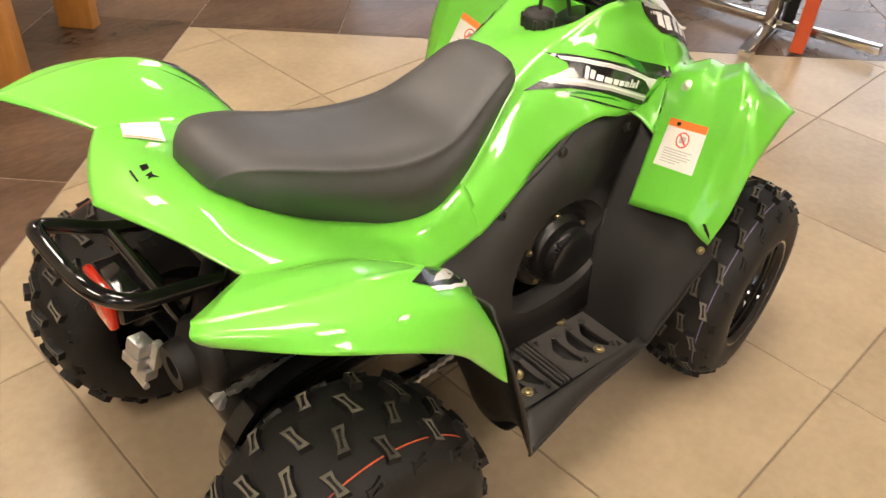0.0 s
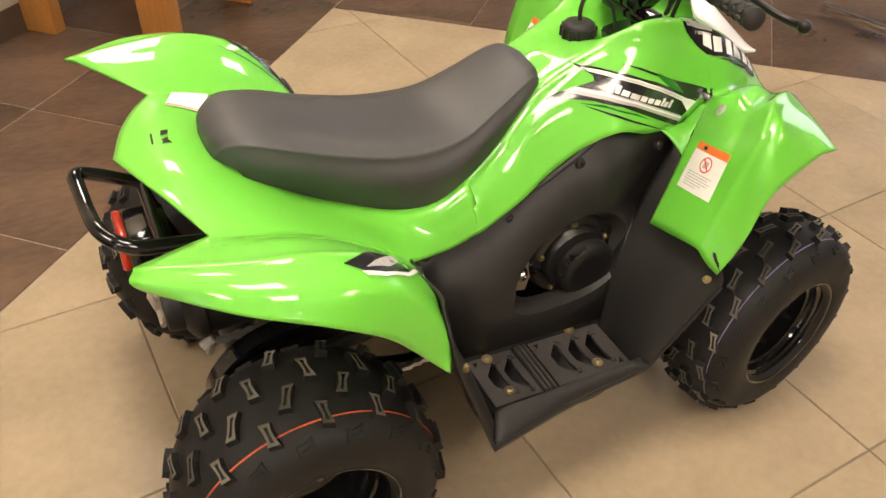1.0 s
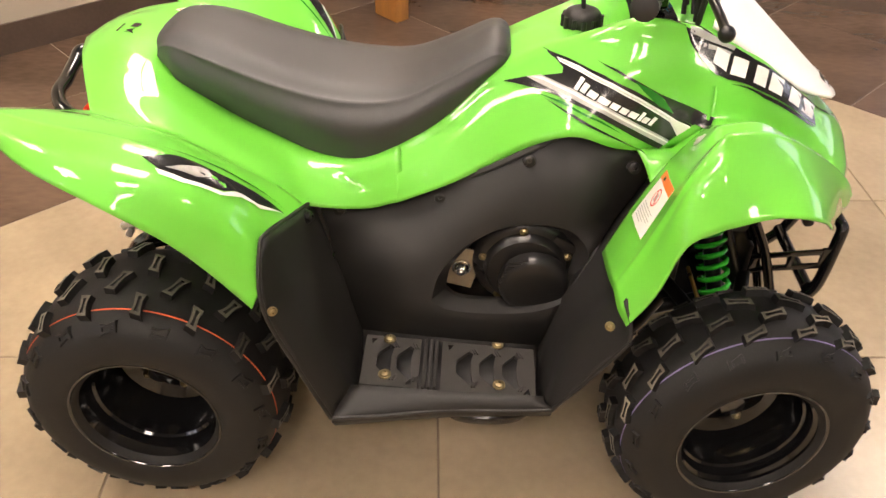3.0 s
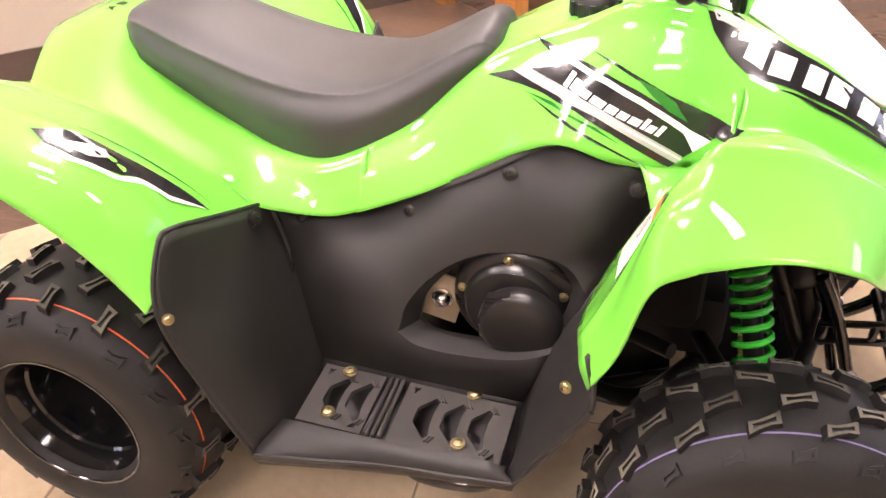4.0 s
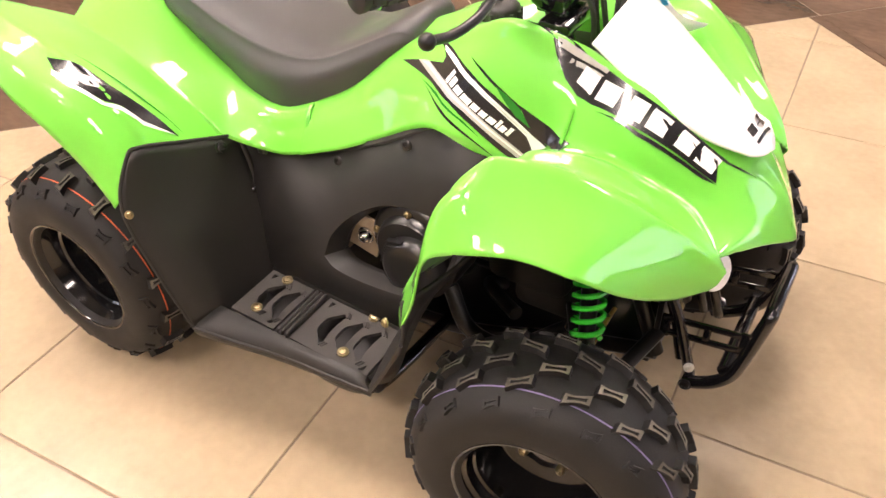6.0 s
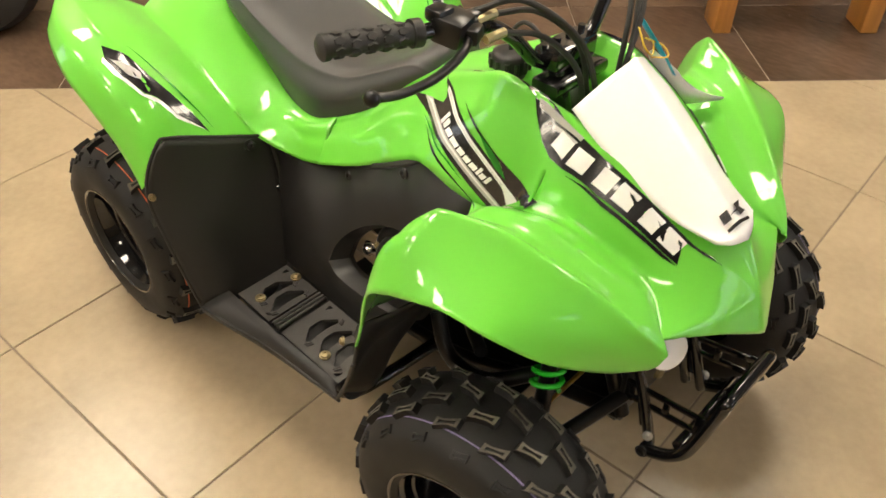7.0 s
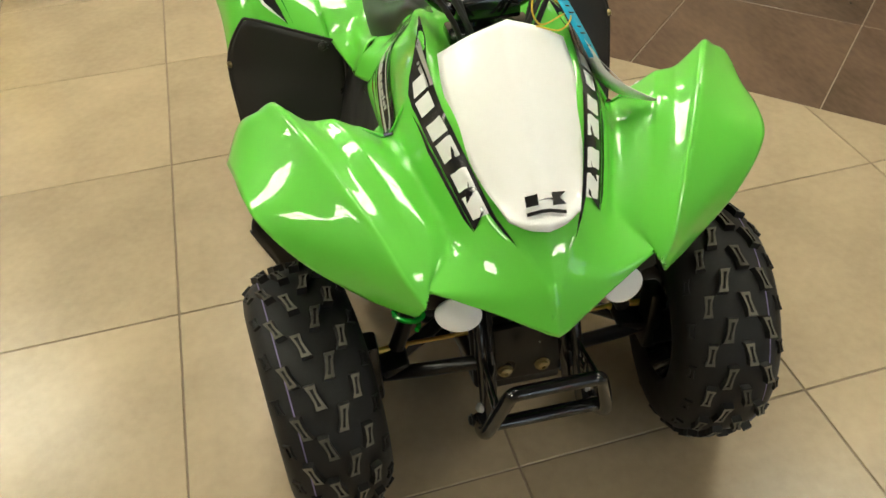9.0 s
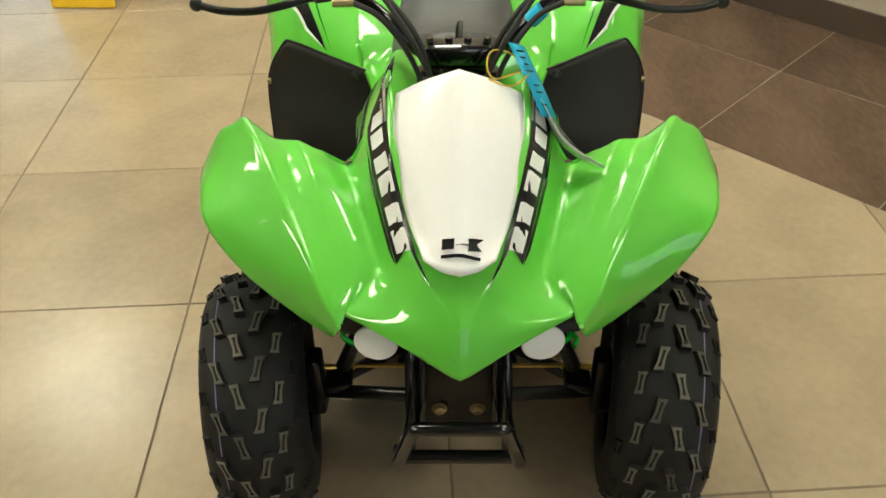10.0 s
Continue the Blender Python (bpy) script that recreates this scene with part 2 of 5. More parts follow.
def bolt(bm, at, direction, r=0.008, h=0.005, mi=0):
    """A domed bolt head with a washer."""
    q = Vector(direction).to_track_quat("Y", "Z").to_matrix().to_4x4()
    lathe(bm, [(-0.002, r * 1.25), (0.001, r * 1.25), (0.0012, r), (h * 0.7, r * 0.92), (h, r * 0.6), (h, r * 0.35), (h * 0.6, r * 0.3), (h * 0.6, 0)], 12, Matrix.Translation(at) @ q, mi)


def outline_patch(name, poly, bvh, material, parent, how, side=-1, lift=0.0012, step=0.012, label=""):
    """A vinyl cut to the outline poly and laid over the body: how 'y' lays it on from the flank (x, z), 'z' from above (x, half width), 'x' from behind (half width, z)."""
    bm = bmesh.new()
    vs = [bm.verts.new((p[0], p[1], 0)) for p in poly]
    bm.faces.new(vs)
    lo = [min(p[k] for p in poly) for k in (0, 1)]
    hi = [max(p[k] for p in poly) for k in (0, 1)]
    for k in (0, 1):
        c = lo[k] + step
        while c < hi[k]:
            bmesh.ops.bisect_plane(bm, geom=list(bm.verts) + list(bm.edges) + list(bm.faces), plane_co=(c if k == 0 else 0, c if k == 1 else 0, 0), plane_no=(1 - k, k, 0))
            c += step
    dead = []
    for v in bm.verts:
        a, b = v.co.x, v.co.y
        if how == "y":
            o, d = Vector((a, side * 0.195, b)), Vector((0, -side, 0))
        elif how == "z":
            o, d = Vector((a, side * b, 1.3)), Vector((0, 0, -1))
        else:
            o, d = Vector((0.2, side * a, b)), Vector((1, 0, 0))
        hit, n, _, _ = bvh.ray_cast(o, d)
        if hit is None:
            dead.append(v)
            continue
        if n.dot(d) > 0:
            n = -n
        v.co = hit + n * (lift + 0.0022)
    if dead:
        bmesh.ops.delete(bm, geom=dead, context="VERTS")
    return part(name, bm, material, parent, label, recalc=False)


# ---------------------------------------------------------------- the room
# floor lattices: the beige field is laid nearly square to the vehicle, the brown border at 45 degrees
CORNER = Vector((0.919, 2.027))
E1 = Vector((math.cos(radians(46)), math.sin(radians(46))))
E2 = Vector((math.cos(radians(-42)), math.sin(radians(-42))))
N1 = Vector((-E1.y, E1.x))
N2 = Vector((-E2.y, E2.x))

floor = thing("floor", "beige and brown tiled showroom floor with thin grout joints", "floor", kind="structure")
bm = bmesh.new()
box(bm, (0.5, 0.5, -0.053), (15, 15, 0.1))
part("screed", bm, GROUT, floor, "grey brown grout bed", smooth=False)


def clip(poly, point, normal):
    """The part of a convex outline on the side that normal points away from."""
    out = []
    for a, b in zip(poly, poly[1:] + poly[:1]):
        da, db = (a - point).dot(normal), (b - point).dot(normal)
        if da <= 0:
            out.append(a)
        if (da < 0 < db) or (db < 0 < da):
            out.append(a + (b - a) * (da / (da - db)))
    return out


def tile_piece(poly, name, material, parent, joined=None):
    c = sum(poly, Vector((0, 0))) / len(poly)
    bm = joined if joined is not None else bmesh.new()
    base = Vector((0, 0)) if joined is not None else c
    loops = []
    for inset, z in ((0.0, -0.008), (0.0, -0.0018), (0.0022, 0.0)):
        loops.append([bm.verts.new((*(p - base - (p - c).normalized() * inset), z)) for p in poly])
    n = len(poly)
    for a, b in zip(loops, loops[1:]):
        for k in range(n):
            bm.faces.new((a[k], a[(k + 1) % n], b[(k + 1) % n], b[k]))
    bm.faces.new(loops[-1])
    if joined is None:
        ob = part(name, bm, material, parent, smooth=False, recalc=False)
        ob.location = (c.x, c.y, 0)


def area(poly):
    return abs(sum(a.x * b.y - b.x * a.y for a, b in zip(poly, poly[1:] + poly[:1]))) / 2


def lay_tiles():
    # beige field
    ax = Vector((math.cos(radians(3.5)), math.sin(radians(3.5))))
    ay = Vector((-ax.y, ax.x))
    o = Vector((0.511, -0.662))
    TX, TY, g = 0.617, 0.617, 0.0018
    rest = bmesh.new()
    for i in range(-11, 12):
        for j in range(-11, 10):
            q = [o + ax * (TX * (i + a) + (g if a == 0 else -g)) + ay * (TY * (j + b) + (g if b == 0 else -g)) for a, b in ((0, 0), (1, 0), (1, 1), (0, 1))]
            q = clip(q, CORNER - N1 * g, N1)
            if len(q) > 2:
                q = clip(q, CORNER - N2 * g, N2)
            if len(q) < 3 or area(q) < 1e-4:
                continue
            m = sum(q, Vector((0, 0))) / len(q)
            if max(abs(m.x - 0.5), abs(m.y - 0.5)) > 7:
                continue
            near = -2.4 < m.x < 3.6 and -2.4 < m.y < 2.4
            tile_piece(q, "tile", TILE, floor, None if near else rest)
    tagged(part("tiles_beyond", rest, TILE, floor, "beige floor tiles", smooth=False, recalc=False), kind="stuff")
    # brown border
    T = 0.598
    start = CORNER - E1 * (CORNER.dot(E1) - 0.35)
    rest = bmesh.new()
    for i in range(-9, 9):
        for j in range(-8, 5):
            q = [start + E1 * (T * (i + a) + (g if a == 0 else -g)) + N1 * (T * (j + b) + (g if b == 0 else -g)) for a, b in ((0, 0), (1, 0), (1, 1), (0, 1))]
            for poly in ([q] if j >= 0 else [clip(clip(q, CORNER - N1 * g, N1) or q, CORNER + N2 * g, -N2)]):
                if len(poly) < 3 or area(poly) < 1e-4:
                    continue
                m = sum(poly, Vector((0, 0))) / len(poly)
                if max(abs(m.x - 0.5), abs(m.y - 0.5)) > 7 or m.y > m.x + 2.75:
                    continue
                near = -2.6 < m.x < 4.2 and -1.6 < m.y < 3.4
                tile_piece(poly, "slate_tile", TILED, floor, None if near else rest)
    tagged(part("slate_tiles_beyond", rest, TILED, floor, "dark brown floor tiles", smooth=False, recalc=False), kind="stuff")
    bm = bmesh.new()
    prism(bm, [CORNER + N1 * 0.0 - E1 * 7, CORNER + E1 * 5, CORNER + E1 * 5 + N1 * 4, CORNER - E1 * 7 + N1 * 4], Matrix.Translation((0, 0, -0.0032)), 0.0012)
    part("border_grout", bm, GROUTD, floor, "pale grout between brown tiles", smooth=False)


def wall(name, a, b, label, openings=(), height=3.2, thick=0.15):
    """A wall from a to b with openings (from, to, sill, head) through it; its room side lies on the line."""
    a, b = Vector(a), Vector(b)
    d = (b - a)
    L = d.length
    d.normalize()
    n = Vector((-d.y, d.x))
    M = Matrix(((d.x, n.x, 0, a.x), (d.y, n.y, 0, a.y), (0, 0, 1, 0), (0, 0, 0, 1)))
    bm = bmesh.new()
    xs = [0.0] + sorted(v for o in openings for v in o[:2]) + [L]
    for x0, x1 in zip(xs, xs[1:]):
        op = next((o for o in openings if abs(o[0] - x0) < 1e-6), None)
        for z0, z1 in ([(0, op[2]), (op[3], height)] if op else [(0, height)]):
            if z1 - z0 > 1e-4:
                box(bm, M @ Vector(((x0 + x1) / 2, thick / 2, (z0 + z1) / 2)), (x1 - x0, thick, z1 - z0), M.to_3x3().to_4x4())
    ob = part(name, bm, WALL, None, smooth=False)
    tagged(ob, label, "wall", kind="structure")
    bm = bmesh.new()
    box(bm, M @ Vector((L / 2, -0.006, 0.055)), (L, 0.012, 0.11), M.to_3x3().to_4x4(), bevel=0.002)
    tagged(part("baseboard", bm, SKIRT, None, smooth=False), "dark brown tiled skirting along the wall", "baseboard", kind="structure")
    for k, op in enumerate(openings):
        win = thing("window_%d" % (len([o for o in bpy.data.objects if o.name.startswith("window_") and o.parent is None]) + 1), "large shop window with dark metal frame and daylight outside", "window", kind="structure")
        bm = bmesh.new()
        w, h = op[1] - op[0], op[3] - op[2]
        for cx, cz, sx, sz in ((op[0] + 0.03, op[2] + h / 2, 0.06, h), (op[1] - 0.03, op[2] + h / 2, 0.06, h), ((op[0] + op[1]) / 2, op[2] + 0.03, w - 0.12, 0.06), ((op[0] + op[1]) / 2, op[3] - 0.03, w - 0.12, 0.06), ((op[0] + op[1]) / 2, op[2] + h / 2, 0.05, h - 0.12)):
            box(bm, M @ Vector((cx, thick / 2, cz)), (sx, 0.07, sz), M.to_3x3().to_4x4())
        part("window_frame", bm, FRAME, win, smooth=False)
        bm = bmesh.new()
        box(bm, M @ Vector(((op[0] + op[1]) / 2, thick / 2, op[2] + h / 2)), (w - 0.1, 0.008, h - 0.1), M.to_3x3().to_4x4())
        part("pane", bm, GLASS, win, smooth=False).visible_shadow = False
        bm = bmesh.new()
        box(bm, M @ Vector(((op[0] + op[1]) / 2, thick + 0.6, op[2] + h / 2)), (w + 1.2, 0.02, h + 1.0), M.to_3x3().to_4x4())
        tagged(part("backdrop", bm, SKY, None, smooth=False), "bright overcast daylight outside the shop window", "backdrop", kind="structure")


wall("wall_diagonal", (-6.5, -3.92), (4.42, 7.0), "cream painted wall above dark skirting")
wall("wall_north", (4.42, 7.0), (7.5, 7.0), "cream painted showroom wall with a window", openings=[(0.9, 2.5, 0.3, 3.05)])
wall("wall_east", (7.5, 7.0), (7.5, -6.5), "cream painted showroom wall with a shop window", openings=[(3.4, 6.4, 0.3, 3.05)])
wall("wall_south", (7.5, -6.5), (-6.5, -6.5), "cream painted showroom wall")
wall("wall_west", (-6.5, -6.5), (-6.5, -3.92), "cream painted showroom wall with a shop window", openings=[(0.5, 2.45, 0.3, 3.05)])
bm = bmesh.new()
box(bm, (0.5, 0.25, 3.26), (14.4, 13.9, 0.1))
tagged(part("ceiling", bm, CEIL, None, smooth=False), "white ceiling boards of the showroom", "ceiling", kind="structure")


def ceiling_light():
    t = thing("ceiling_light", "recessed fluorescent ceiling light with white diffuser", "ceiling light", group="ceiling lights")
    bm = bmesh.new()
    for x, y, sx, sy in ((-0.42, 0, 0.04, 0.88), (0.42, 0, 0.04, 0.88), (0, -0.42, 0.8, 0.04), (0, 0.42, 0.8, 0.04)):
        box(bm, (x, y, -0.012), (sx, sy, 0.024))
    part("frame", bm, CEIL, t, smooth=False)
    bm = bmesh.new()
    box(bm, (0, 0, -0.006), (0.8, 0.8, 0.010))
    part("diffuser", bm, LIGHTS, t, smooth=False)
    for x, y, sx, sy in ((0, 0, 0.03, 0.8), (-0.2075, -0.14, 0.385, 0.02), (-0.2075, 0.14, 0.385, 0.02), (0.2075, -0.14, 0.385, 0.02), (0.2075, 0.14, 0.385, 0.02)):
        bm = bmesh.new()
        box(bm, (x, y, -0.019), (sx, sy, 0.014))
        part("louvre", bm, CEIL, t, smooth=False)
    return t


first = ceiling_light()
# the last lamp, at y -5.1, is added fill for the vehicle's -y side
spots = [(x, y) for x in (-2.05, 0.35, 3.3) for y in (-2.7, -0.3, 2.1) if y < x + 1.9 and (x, y) != (3.3, -0.3)] + [(0.35, -5.1)]
first.location = (*spots[0], 3.21)
for x, y in spots[1:]:
    copy_thing(first, pose(x, y, 3.21))


# ---------------------------------------------------------------- the vehicle
ATV = thing("all_terrain_vehicle", "small lime green youth quad bike with black footwells and knobbly tyres", "quad bike")

# rear body: deck round the seat and the two winged fenders
DECK = [
    [(-0.142, 0, 0.690), (-0.12, 0.07, 0.695), (-0.09, 0.142, 0.690), (-0.052, 0.226, 0.6718)],
    [(-0.075, 0, 0.707), (-0.06, 0.07, 0.704), (-0.035, 0.15, 0.683), (0, 0.235, 0.6606)],
    [(0, 0, 0.686), (0.02, 0.08, 0.672), (0.05, 0.16, 0.6474), (0.08, 0.235, 0.6367)],
    [(0.1, 0, 0.6012), (0.12, 0.092, 0.6077), (0.14, 0.165, 0.6002), (0.16, 0.235, 0.592)],
    [(0.2, 0, 0.56), (0.2, 0.105, 0.574), (0.21, 0.165, 0.563), (0.215, 0.225, 0.552)],
    [(0.27, 0, 0.54), (0.27, 0.122, 0.552), (0.265, 0.17, 0.533), (0.255, 0.215, 0.508)],
    [(0.34, 0, 0.53), (0.34, 0.133, 0.548), (0.345, 0.165, 0.516), (0.35, 0.183, 0.482)],
    [(0.41, 0, 0.54), (0.41, 0.122, 0.573), (0.415, 0.158, 0.54), (0.42, 0.179, 0.5)],
]
FENDER = [
    [(-0.052, 0.226, 0.6718), (-0.11, 0.277, 0.700), (-0.16, 0.318, 0.721), (-0.169, 0.334, 0.714), (-0.152, 0.342, 0.700)],
    [(0, 0.235, 0.6606), (-0.02, 0.2925, 0.6971), (-0.045, 0.355, 0.717), (-0.055, 0.395, 0.71), (-0.06, 0.416, 0.687)],
    [(0.08, 0.235, 0.6367), (0.07, 0.3013, 0.6809), (0.055, 0.37, 0.708), (0.05, 0.422, 0.689), (0.045, 0.451, 0.6525)],
    [(0.16, 0.235, 0.592), (0.155, 0.2969, 0.6345), (0.142, 0.368, 0.674), (0.135, 0.42, 0.6535), (0.12, 0.448, 0.5987)],
    [(0.215, 0.225, 0.552), (0.212, 0.2925, 0.588), (0.2, 0.362, 0.62), (0.19, 0.416, 0.594), (0.165, 0.44, 0.545)],
    [(0.255, 0.215, 0.508), (0.245, 0.2925, 0.542), (0.236, 0.355, 0.556), (0.226, 0.415, 0.535), (0.205, 0.439, 0.495)],
    [(0.262, 0.216, 0.48), (0.252, 0.2925, 0.512), (0.243, 0.355, 0.525), (0.234, 0.415, 0.505), (0.221, 0.442, 0.478)],
]
bm = bmesh.new()
both(bm, DECK, 42, 18)
both(bm, crease(FENDER, 2), 36, 36)
bmesh.ops.remove_doubles(bm, verts=bm.verts, dist=0.0006)
bmesh.ops.recalc_face_normals(bm, faces=bm.faces)
rear_tree = BVHTree.FromBMesh(bm)
rear = part("rear_fender", bm, GREEN, ATV, "glossy lime green rear bodywork with winged fenders", angle=60, thick=0.004, offset=0.0)

# front body: tank cover, hood and fenders
TANK = [
    [(0.392, 0, 0.530), (0.392, 0.1205, 0.5625), (0.397, 0.1565, 0.5300), (0.402, 0.1775, 0.4920)],
    [(0.41, 0, 0.54), (0.41, 0.1225, 0.5735), (0.415, 0.1585, 0.5405), (0.42, 0.18, 0.5)],
    [(0.48, 0, 0.59), (0.48, 0.098, 0.613), (0.49, 0.138, 0.577), (0.5, 0.168, 0.531)],
    [(0.55, 0, 0.69), (0.55, 0.08, 0.68), (0.56, 0.117, 0.635), (0.57, 0.154, 0.566)],
    [(0.62, 0, 0.732), (0.625, 0.074, 0.724), (0.63, 0.118, 0.675), (0.63, 0.157, 0.602)],
    [(0.69, 0, 0.735), (0.7, 0.08, 0.758), (0.695, 0.134, 0.7), (0.69, 0.179, 0.632)],
    [(0.76, 0, 0.7), (0.770, 0.098, 0.795), (0.77, 0.145, 0.716), (0.76, 0.177, 0.613)],
    [(0.838, 0, 0.672), (0.842, 0.106, 0.793), (0.848, 0.147, 0.716), (0.8464, 0.17, 0.6128)],
    [(0.888, 0, 0.700), (0.893, 0.100, 0.778), (0.899, 0.140, 0.722), (0.893, 0.176, 0.658)],
]
HOOD = [
    [(0.888, 0, 0.700), (0.893, 0.100, 0.778), (0.899, 0.140, 0.722), (0.893, 0.176, 0.658)],
    [(0.970, 0, 0.762), (0.960, 0.101, 0.738), (0.960, 0.137, 0.692), (0.955, 0.160, 0.655)],
    [(1.040, 0, 0.712), (1.030, 0.094, 0.687), (1.028, 0.121, 0.650), (1.020, 0.138, 0.624)],
    [(1.100, 0, 0.648), (1.095, 0.068, 0.638), (1.090, 0.098, 0.611), (1.076, 0.124, 0.593)],
    [(1.150, 0, 0.606), (1.141, 0.037, 0.609), (1.130, 0.090, 0.584), (1.112, 0.144, 0.570)],
    [(1.184, 0, 0.564), (1.182, 0.010, 0.564), (1.160, 0.088, 0.559), (1.131, 0.166, 0.5575)],
    [(1.211, 0, 0.503), (1.207, 0.013, 0.507), (1.172, 0.088, 0.536), (1.132, 0.167, 0.5555)],
]
WING = [
    [(.751, .241, .452), (.748, .300, .468), (.747, .345, .480), (.750, .368, .482), (.757, .393, .462), (.769, .410, .447)],
    [(.787, .232, .535), (.785, .290, .546), (.785, .335, .552), (.784, .366, .560), (.789, .398, .535), (.797, .420, .514)],
    [(.835, .212, .612), (.834, .280, .642), (.830, .325, .652), (.828, .362, .682), (.820, .396, .662), (.822, .424, .605)],
    [(.893, .176, .658), (.884, .250, .697), (.874, .292, .696), (.868, .336, .732), (.860, .384, .697), (.866, .420, .635)],
    [(.955, .160, .655), (.952, .222, .690), (.947, .258, .692), (.940, .300, .715), (.934, .366, .674), (.942, .403, .646)],
    [(1.020, .138, .624), (1.018, .195, .648), (1.015, .228, .656), (1.010, .265, .676), (1.006, .345, .650), (1.008, .384, .630)],
    [(1.076, .124, .593), (1.078, .170, .606), (1.078, .198, .613), (1.076, .226, .624), (1.060, .300, .604), (1.056, .328, .578)],
    [(1.112, .144, .570), (1.118, .172, .577), (1.120, .186, .580), (1.121, .200, .581), (1.105, .234, .556), (1.096, .246, .525)],
    [(1.131, .166, .5575), (1.139, .169, .553), (1.143, .172, .549), (1.147, .175, .545), (1.140, .186, .527), (1.131, .192, .515)],
]
bm = bmesh.new()
both(bm, crease(TANK, 1, 0.35), 48, 35)
LAST = WING[8:] + [[(x - .0005, y, z - .0008) for x, y, z in WING[8]]]
both(bm, crease(crease(crease([h + w[1:] for h, w in zip(HOOD, WING[3:8] + LAST)], 6, 0.35), 4, 0.35), 1, 0.35), 54, 98)
both(bm, crease(crease(WING[:4], 3, 0.35), 1, 0.35), 18, 63)
both(bm, [[(.790, .1755, .6125), (.800, .197, .600), (.812, .2235, .575)], [(.8464, .170, .6128), (.842, .190, .6125), (.835, .212, .612)]], 6, 6)
both(bm, [[(.8464, .170, .6128), (.842, .190, .6125), (.835, .212, .612)], [(.893, .1763, .658), (.8925, .1768, .658), (.892, .1773, .658)]], 6, 6)
bmesh.ops.remove_doubles(bm, verts=bm.verts, dist=0.0012)
bmesh.ops.recalc_face_normals(bm, faces=bm.faces)
for k in range(2):
    bmesh.ops.smooth_vert(bm, verts=[v for v in bm.verts if not v.is_boundary], factor=0.5, use_axis_x=True, use_axis_y=True, use_axis_z=True)
bmesh.ops.recalc_face_normals(bm, faces=bm.faces)
front_tree = BVHTree.FromBMesh(bm)
front = part("front_bodywork", bm, GREEN, ATV, "glossy lime green tank cover, hood and front fenders", angle=60, thick=0.004, offset=0.0)

# the white number plate on the hood
PLATE = [
    [(0.922, 0, 0.839), (0.908, 0.050, 0.815), (0.893, 0.094, 0.785)],
    [(0.968, 0, 0.800), (0.957, 0.052, 0.782), (0.943, 0.097, 0.753)],
    [(1.030, 0, 0.746), (1.020, 0.050, 0.733), (1.003, 0.089, 0.712)],
    [(1.092, 0, 0.692), (1.082, 0.042, 0.684), (1.066, 0.072, 0.673)],
    [(1.148, 0, 0.643), (1.140, 0.027, 0.646), (1.125, 0.050, 0.655)],
]
bm = bmesh.new()
both(bm, PLATE, 24, 10)
bmesh.ops.remove_doubles(bm, verts=bm.verts, dist=0.0004)
bmesh.ops.recalc_face_normals(bm, faces=bm.faces)
plate_tree = BVHTree.FromBMesh(bm)
plate = part("number_plate", bm, WHITE, ATV, "blank white front number plate", angle=60, thick=0.005, offset=-1)

# seat
SEAT = [
    [(-0.008, 0, 0.688), (-0.007, .03, 0.688), (-0.002, .055, 0.688), (0.004, .065, 0.6871), (0.01, .070, 0.6823)],
    [(0, 0, 0.72), (0.002, .045, 0.718), (0.01187, .072, 0.7103), (0.0212, .082, 0.6923), (0.02463, .083, 0.6764)],
    [(0.03837, 0, 0.7345), (0.03837, .055, 0.7325), (0.04267, .092, 0.7206), (0.04696, .102, 0.6886), (0.04696, .094, 0.6536)],
    [(0.1071, 0, 0.7211), (0.1071, .065, 0.7191), (0.1071, .108, 0.7051), (0.1071, .116, 0.6641), (0.1114, .096, 0.6142)],
    [(0.18, 0, 0.6948), (0.18, .070, 0.6928), (0.18, .114, 0.6788), (0.18, .124, 0.6348), (0.185, .106, 0.5778)],
    [(0.27, 0, 0.668), (0.27, .074, 0.667), (0.27, .118, 0.654), (0.27, .136, 0.61), (0.27, .124, 0.548)],
    [(0.35, 0, 0.657), (0.35, .074, 0.656), (0.35, .116, 0.645), (0.35, .138, 0.604), (0.35, .132, 0.546)],
    [(0.42, 0, 0.664), (0.42, .070, 0.662), (0.42, .106, 0.652), (0.42, .126, 0.62), (0.42, .120, 0.572)],
    [(0.49, 0, 0.698), (0.49, .062, 0.694), (0.49, .090, 0.684), (0.49, .104, 0.656), (0.49, .098, 0.614)],
    [(0.55, 0, 0.734), (0.552, .052, 0.728), (0.552, .078, 0.716), (0.553, .088, 0.696), (0.548, .080, 0.668)],
    [(0.58, 0, 0.732), (0.579, .048, 0.726), (0.576, .068, 0.714), (0.574, .074, 0.7), (0.566, .070, 0.686)],
    [(0.59, 0, 0.71), (0.589, .045, 0.708), (0.585, .060, 0.702), (0.581, .065, 0.696), (0.574, .064, 0.69)],
]
bm = bmesh.new()
both(bm, crease(SEAT, 2, 0.22), 44, 30)
bmesh.ops.remove_doubles(bm, verts=bm.verts, dist=0.0006)
seat = part("seat", bm, SEATM, ATV, "padded charcoal vinyl seat", angle=70)

# black footwells
def panel_w(x, z):
    return 0.158 + 0.36 * max(0.0, 0.5 - z) + 0.10 * max(0.0, 0.33 - x) + 0.16 * max(0.0, x - 0.70)


